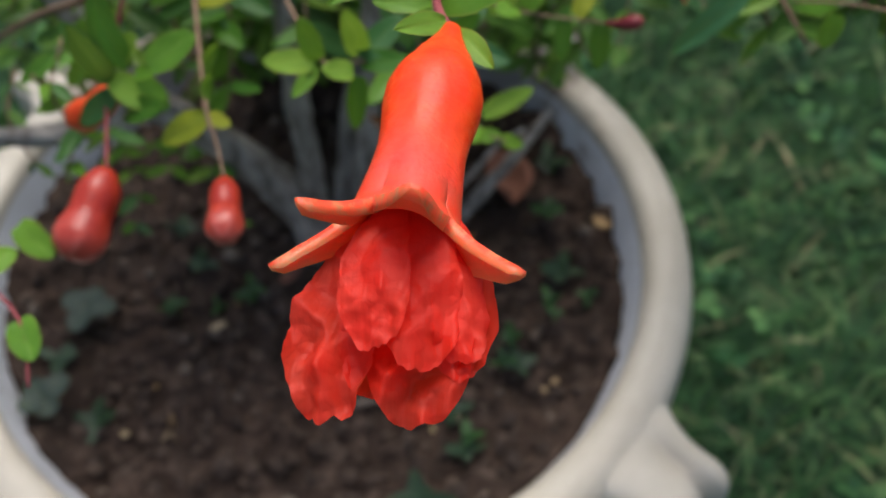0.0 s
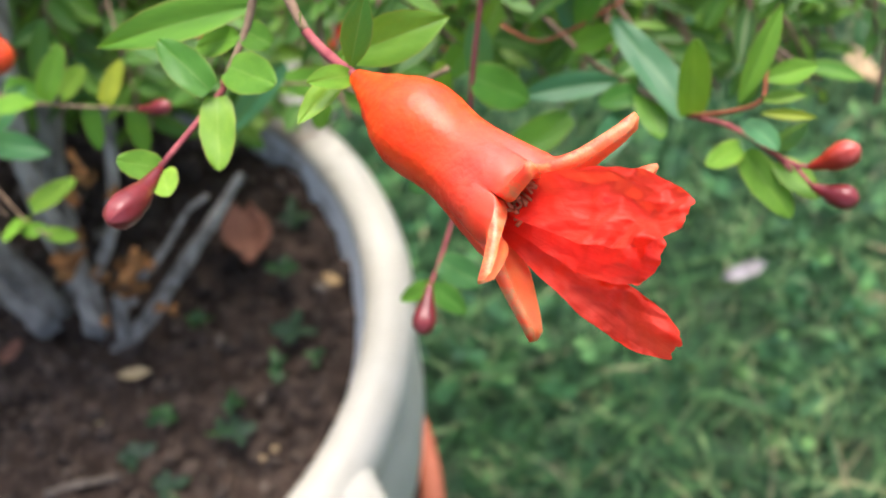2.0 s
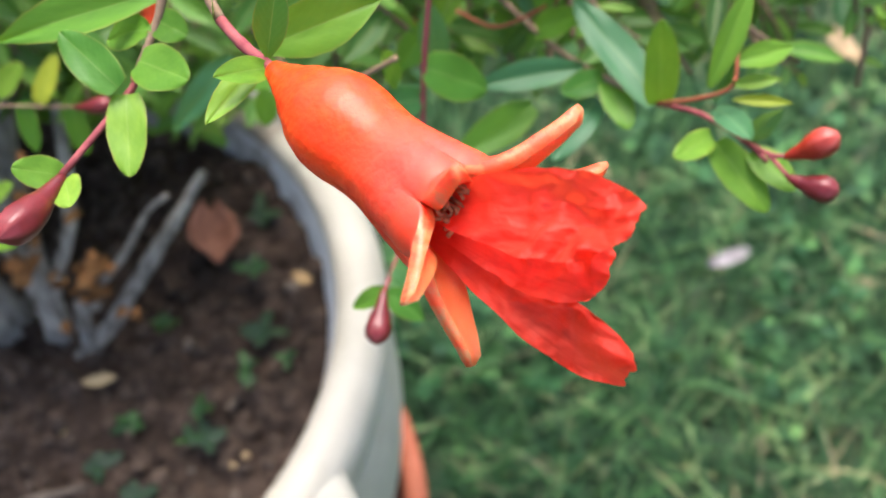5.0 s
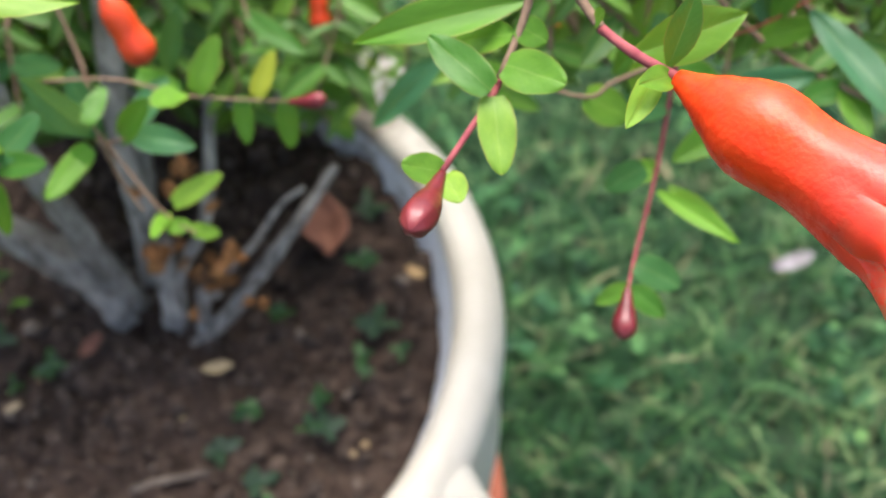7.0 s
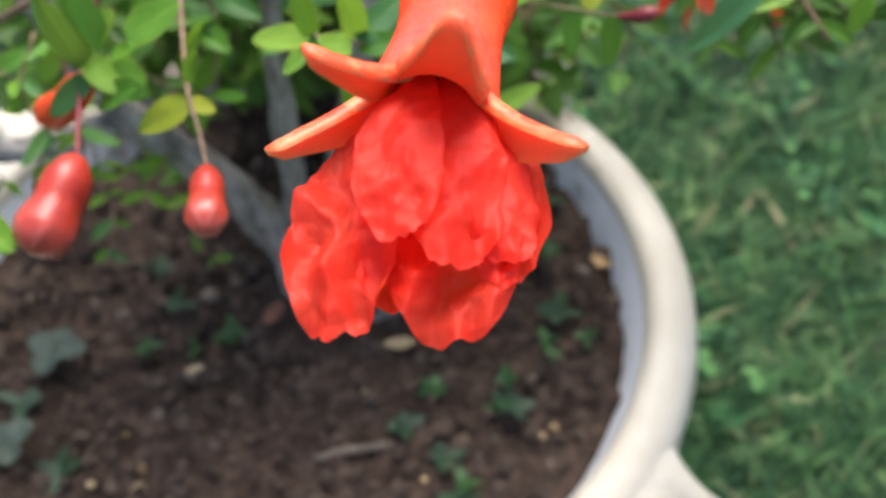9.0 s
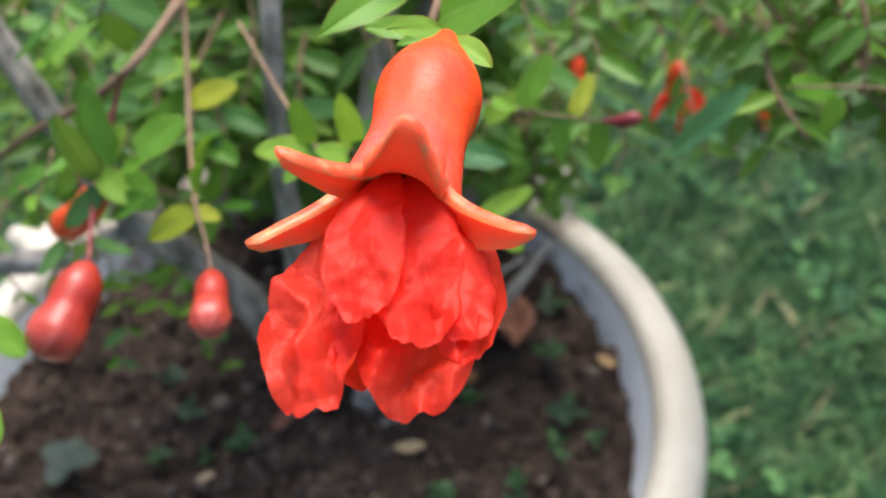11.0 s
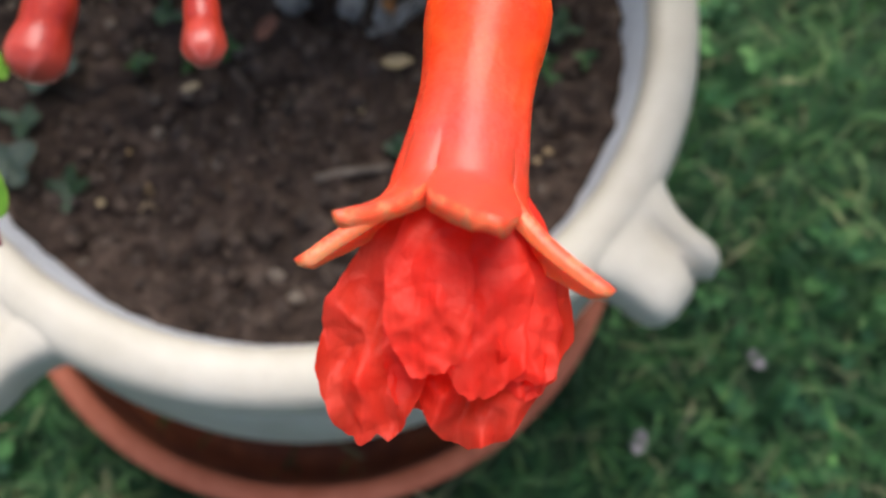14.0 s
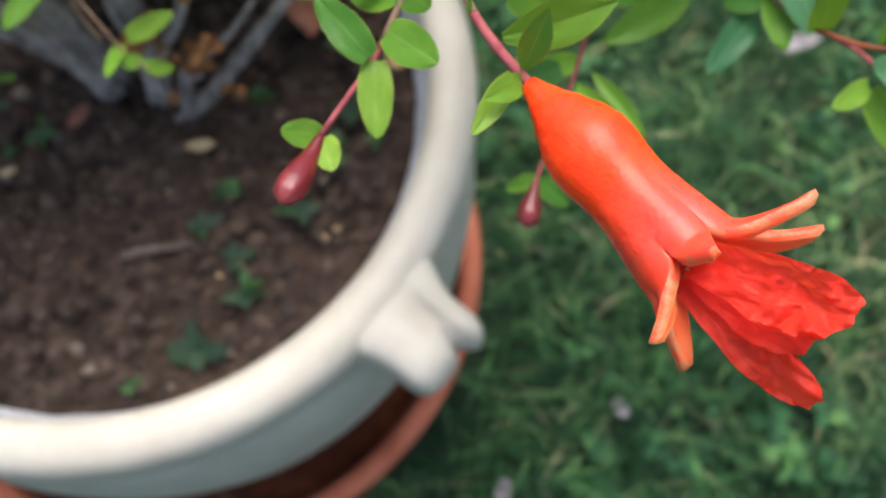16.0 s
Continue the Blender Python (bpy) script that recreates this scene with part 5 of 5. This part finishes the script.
# broad leaves beside the twig of the crimson bud
for b, t, w, k, sh in (((0.1242, 0.1867, 0.5403), (0.1362, 0.1858, 0.5335), 0.0095, "mid", 0),
                       ((0.0966, 0.2097, 0.5268), (0.1120, 0.2150, 0.5220), 0.0085, "mid", 0),
                       ((0.1070, 0.2035, 0.5275), (0.1045, 0.2000, 0.5185), 0.0060, "mid", 0), ((0.1364, 0.1705, 0.5328), (0.1280, 0.1705, 0.5258), 0.0070, "old", 0),
                       ((0.1738, 0.2029, 0.5148), (0.1517, 0.1899, 0.5121), 0.0100, "mid", 1), ((0.1473, 0.1793, 0.5150), (0.1600, 0.1612, 0.5140), 0.0052, "young", 2),
                       ((0.1389, 0.1835, 0.5527), (0.1360, 0.1930, 0.5360), 0.0080, "mid", 0), ((0.1080, 0.1600, 0.6010), (0.1110, 0.1520, 0.6030), 0.0062, "young", 0)):
    leaf(shrub, b, t, w, k, sh, Z)
twig([(0.1389, 0.1835, 0.5527), (0.1300, 0.1860, 0.5450), (0.1242, 0.1867, 0.5403), (0.1100, 0.2060, 0.5290), (0.0966, 0.2097, 0.5268)], 0.0010, 0.0006, TWIG_BROWN)

# whorl of leaves low behind the drooping flower's stalk
twig([(-0.020, 0.262, 0.530), (-0.012, 0.245, 0.505), (-0.0090, 0.2290, 0.4920), (0.0005, 0.2270, 0.4930)], 0.0012, 0.0007, TWIG_BROWN)
twig([(-0.0090, 0.2290, 0.4920), (-0.0040, 0.2210, 0.4780), (0.0010, 0.2160, 0.4720)], 0.0010, 0.0007, TWIG_BROWN)
for b, t, w, k, sh in (((-0.0102, 0.2277, 0.4952), (-0.0198, 0.2228, 0.5225), 0.0090, "teal", 1), ((0.0008, 0.2274, 0.4943), (0.0206, 0.2212, 0.4945), 0.0088, "teal", 1),
                       ((-0.0028, 0.2288, 0.4915), (0.0101, 0.2248, 0.5103), 0.0082, "mid", 0), ((-0.0021, 0.2577, 0.4895), (0.0115, 0.2556, 0.4843), 0.0080, "mid", 0),
                       ((0.0059, 0.2649, 0.4850), (0.0132, 0.2700, 0.5051), 0.0075, "old", 0), ((0.0145, 0.2562, 0.4854), (0.0260, 0.2559, 0.4961), 0.0085, "young", 0),
                       ((-0.0127, 0.2286, 0.4885), (-0.0241, 0.2123, 0.4850), 0.0078, "mid", 0), ((-0.0086, 0.2243, 0.5030), (-0.0044, 0.2362, 0.5060), 0.0065, "mid", 0),
                       ((-0.0095, 0.2290, 0.4930), (-0.0150, 0.2420, 0.5080), 0.0080, "old", 0), ((0.0020, 0.2290, 0.4960), (0.0130, 0.2400, 0.5050), 0.0080, "teal", 1)):
    leaf(shrub, b, t, w, k, sh, Z)

# leaves over the hanging red buds
for b, t, w, k, sh in (((-0.0961, 0.1987, 0.5075), (-0.0989, 0.1911, 0.5338), 0.0078, "old", 1), ((-0.0888, 0.1962, 0.5151), (-0.0946, 0.2021, 0.5324), 0.0075, "mid", 1),
                       ((-0.0769, 0.1826, 0.5291), (-0.0642, 0.1865, 0.5366), 0.0090, "mid", 0), ((-0.0860, 0.1929, 0.5163), (-0.0768, 0.1865, 0.5237), 0.0045, "young", 0),
                       ((-0.0846, 0.1916, 0.5155), (-0.0774, 0.1885, 0.5104), 0.0055, "young", 0), ((-0.0930, 0.1940, 0.5000), (-0.0761, 0.1789, 0.5177), 0.0080, "mid", 0),
                       ((-0.0729, 0.2066, 0.4999), (-0.0637, 0.1984, 0.5219), 0.0055, "mid", 1), ((-0.0786, 0.2346, 0.5238), (-0.0940, 0.2258, 0.5277), 0.0100, "mid", 0)):
    leaf(shrub, b, t, w, k, sh, Z)

# small buds and a spent bloom over the far rim
twig([(0.040, 0.345, 0.520), (0.052, 0.322, 0.490), (0.0533, 0.3130, 0.4750)], 0.0011, 0.0008, TWIG_BROWN)
bud(shrub, (0.0533, 0.3130, 0.4760), (0.0533, 0.3070, 0.4620), 0.0042, BUD_ORANGE, "small orange-red flower bud", "pear")
twig([(0.085, 0.40, 0.52), (0.103, 0.375, 0.470), (0.1078, 0.3620, 0.4400)], 0.0012, 0.0008, TWIG_BROWN)
spent = bud(shrub, (0.1078, 0.3620, 0.4410), (0.1085, 0.3570, 0.4250), 0.0055, BUD_ORANGE, "spent small orange-red flower", "pear")
for k, (dx, dz) in enumerate(((-0.012, -0.004), (0.012, -0.003), (0.002, -0.012))):
    part("petal", petal_mesh(V(0.1083, 0.3580, 0.4290), V(0.1083 + dx * 0.6, 0.354, 0.4260 + dz * 0.3), V(0.1083 + dx, 0.351, 0.4240 + dz), V(0.2, 0.6, 0.8), 0.011, 0.2, 0.0025, 40.5 + k), spent)
twig([(0.135, 0.39, 0.49), (0.148, 0.365, 0.445), (0.1502, 0.3540, 0.4250)], 0.0011, 0.0008, TWIG_BROWN)
bud(shrub, (0.1502, 0.3545, 0.4260), (0.1502, 0.3490, 0.4120), 0.0040, BUD_ORANGE, "small faded orange flower bud", "drop")
leaf(shrub, (0.150, 0.355, 0.426), (0.158, 0.349, 0.417), 0.006, "yellow", 1, Z)

# shoot at the side, close by
twig([(-0.150, 0.160, 0.520), (-0.120, 0.135, 0.512), (-0.1010, 0.1180, 0.5090), (-0.0970, 0.1030, 0.5030)], 0.0009, 0.0006, TWIG_RED)
leaf(shrub, (-0.1010, 0.1180, 0.5090), (-0.0960, 0.1080, 0.5070), 0.0085, "mid", 0, Z)
leaf(shrub, (-0.1160, 0.1560, 0.4960), (-0.1060, 0.1480, 0.4920), 0.0085, "young", 0, Z)
leaf(shrub, (-0.1150, 0.1300, 0.5110), (-0.1080, 0.1400, 0.5070), 0.0075, "young", 0, Z)
leaf(shrub, (-0.1155, 0.1305, 0.5110), (-0.1180, 0.1200, 0.5140), 0.0075, "mid", 1, Z)

# ---- the rest of the crown ----
def shoot(rnd, start, end, pairs, size, out, kinds):
    """A leafy shoot: its line, and leaves in pairs along it."""
    start, end = Vector(start), Vector(end)
    mid = start.lerp(end, 0.5) + Vector((rnd.uniform(-0.012, 0.012), rnd.uniform(-0.012, 0.012), rnd.uniform(-0.004, 0.016)))
    line = spline([start, mid, end], 8)
    out["twigs"].append(([start, mid, end], rnd.uniform(0.0008, 0.0014)))
    for i in range(pairs):
        f = (i + 0.6) / pairs
        p = line[min(int(f * 16), 16)]
        d = (end - start).normalized()
        side = d.cross(Vector((rnd.uniform(-0.7, 0.7), rnd.uniform(-0.7, 0.7), 1))).normalized()
        for sgn in (-1, 1):
            if rnd.random() < 0.12:
                continue
            ln = size * rnd.uniform(0.6, 1.25)
            t = p + (side * sgn + d * rnd.uniform(0.2, 0.9) + Vector((0, 0, rnd.uniform(-0.5, 0.35)))).normalized() * ln
            out["leaves"].append((p, t, ln * rnd.uniform(0.32, 0.48), rnd.choice(kinds), rnd.randrange(4), (rnd.uniform(-0.6, 0.6), rnd.uniform(-0.9, 0.3), 1)))


def skirt(y, slope=0.78):
    """How low the crown hangs at that depth."""
    return max(0.30, 0.667 - slope * (y + 0.017))


def crown():
    rnd = random.Random(21)
    near, far = {"twigs": [], "leaves": []}, {"twigs": [], "leaves": []}
    # hanging shoots to the side of the red buds
    for i in range(46):
        x, y = rnd.uniform(-0.24, -0.080), rnd.uniform(0.225, 0.38)
        z = skirt(y, 0.84) + rnd.uniform(0.0, 0.085)
        shoot(rnd, (x * 0.85 - 0.02, y + 0.04, z + 0.035), (x, y, z), 5, 0.019, near, ("mid", "old", "mid", "young"))
    # shoots over the far side, towards the lawn
    for i in range(30):
        x, y = rnd.uniform(0.07, 0.37), rnd.uniform(0.24, 0.42)
        z = skirt(y, 0.72) + rnd.uniform(0.0, 0.07)
        shoot(rnd, (x * 0.85, y + 0.05, z + 0.03), (x, y, z), 5, 0.021, near, ("mid", "old", "mid"))
    # low shoots between the stems
    for i in range(16):
        x, y = rnd.uniform(-0.10, 0.07), rnd.uniform(0.26, 0.38)
        z = skirt(y, 0.76) + rnd.uniform(0.0, 0.06)
        shoot(rnd, (x, y + 0.05, z + 0.03), (x, y, z), 5, 0.019, near, ("old", "mid"))
    # small leaves low beside the trunk
    for i in range(11):
        x, y = rnd.uniform(-0.168, -0.098), rnd.uniform(0.245, 0.285)
        z = rnd.uniform(0.362, 0.415)
        shoot(rnd, (x - 0.010, y + 0.03, z + 0.03), (x, y, z), 4, 0.011, near, ("mid", "young", "old"))
    for x, y, z in ((-0.108, 0.285, 0.332), (-0.100, 0.284, 0.322)):
        shoot(rnd, (x - 0.012, y + 0.012, z + 0.022), (x, y, z), 3, 0.010, near, ("young", "mid"))
    for x, y, z in ((-0.118, 0.215, 0.462), (-0.108, 0.205, 0.470), (-0.128, 0.205, 0.455)):
        shoot(rnd, (x - 0.006, y + 0.02, z + 0.03), (x, y, z), 4, 0.013, near, ("mid", "old", "young"))
    # leafy wall behind the sideways flower
    for i in range(120):
        x, y = rnd.uniform(0.105, 0.30), rnd.uniform(0.205, 0.30)
        z = 0.536 - 0.92 * (y - 0.205) + rnd.uniform(-0.022, 0.045) - 0.10 * max(0.0, x - 0.20)
        shoot(rnd, (x * 0.93, y + 0.035, z + 0.022), (x, y, z), 4, 0.0150, far, ("mid",))
    # leaves that hang over the lawn beyond the pot
    for i in range(34):
        x, y = rnd.uniform(0.10, 0.50), rnd.uniform(0.30, 0.52)
        z = 0.475 - 0.42 * (y - 0.30) + rnd.uniform(0.0, 0.10)
        shoot(rnd, (x * 0.85, y + 0.05, z + 0.03), (x, y, z), 5, 0.022, far, ("old",))
    # the shaded mass in the middle and behind
    for i in range(140):
        x, y = rnd.uniform(-0.13, 0.045), rnd.uniform(0.33, 0.62)
        z = skirt(y, 0.78) + rnd.uniform(0.0, 0.18)
        shoot(rnd, (x * 0.85, 0.36 + (y - 0.36) * 0.7, z + 0.04), (x, y, z), 6, 0.023, far, ("old",))
    for i in range(170):
        x, y = rnd.uniform(-0.15, 0.08), rnd.uniform(0.31, 0.56)
        z = skirt(y, 0.80) + rnd.uniform(-0.005, 0.045)
        shoot(rnd, (x * 0.9, y + 0.03, z + 0.03), (x, y, z), 4, 0.021, far, ("old",))
    for i in range(26):
        x, y = rnd.uniform(0.08, 0.34), rnd.uniform(0.27, 0.46)
        z = skirt(y, 0.74) + rnd.uniform(0.0, 0.06)
        shoot(rnd, (x * 0.9, y + 0.03, z + 0.025), (x, y, z), 4, 0.021, far, ("old",))
    for i in range(70):
        x, y = rnd.uniform(-0.15, 0.06), rnd.uniform(0.36, 0.58)
        z = rnd.uniform(0.50, 0.74) + 0.12 * max(0.0, 0.4 - y)
        shoot(rnd, (x * 0.7, y + 0.06, z), (x, y, z - 0.01), 6, 0.024, far, ("old",))
    return near, far


near, far = crown()
for pts, r in near["twigs"]:
    twig(pts, r, r * 0.6, TWIG_BROWN)
near["leaves"].sort(key=lambda q: q[0].y)
for q in near["leaves"][:200]:
    leaf(shrub, q[0], q[1], q[2], q[3], q[4], q[5])


def joined_leaves(items):
    src = leaf_mesh("x", GREEN_MASS, 0.5, 0.25, 0.15, 3, 4, 5)
    co = [v.co.copy() for v in src.vertices]
    fc = [tuple(p.vertices) for p in src.polygons]
    rim = [d.value for d in src.attributes["rim"].data]
    rib = [d.value for d in src.attributes["rib"].data]
    vs, fs, r1, r2 = [], [], [], []
    for b, t, w, _, _, up in items:
        m, ln = frame_of(b, t, up)
        m = m @ Matrix.Diagonal((w, ln, 0.5 * (w + ln), 1))
        i0 = len(vs)
        vs += [m @ c for c in co]
        fs += [tuple(i0 + i for i in f) for f in fc]
        r1 += rim
        r2 += rib
    bpy.data.meshes.remove(src)
    return mesh_of("foliage", vs, fs, GREEN_MASS, True, {"rim": r1, "rib": r2})


tagged(part("foliage", joined_leaves(near["leaves"][200:] + far["leaves"]), shrub, "dense shaded green leaves"), kind="stuff")
vs, fc = [], []
for pts, r in far["twigs"]:
    t = tube("x", pts, r, r * 0.6, TWIG_BROWN, 5, 3)
    i0 = len(vs)
    vs += [v.co.copy() for v in t.vertices]
    fc += [tuple(i0 + i for i in pl.vertices) for pl in t.polygons]
    bpy.data.meshes.remove(t)
tagged(part("twig_mass", mesh_of("twig_mass", vs, fc, TWIG_BROWN), shrub, "thin brown inner twigs"), kind="stuff")
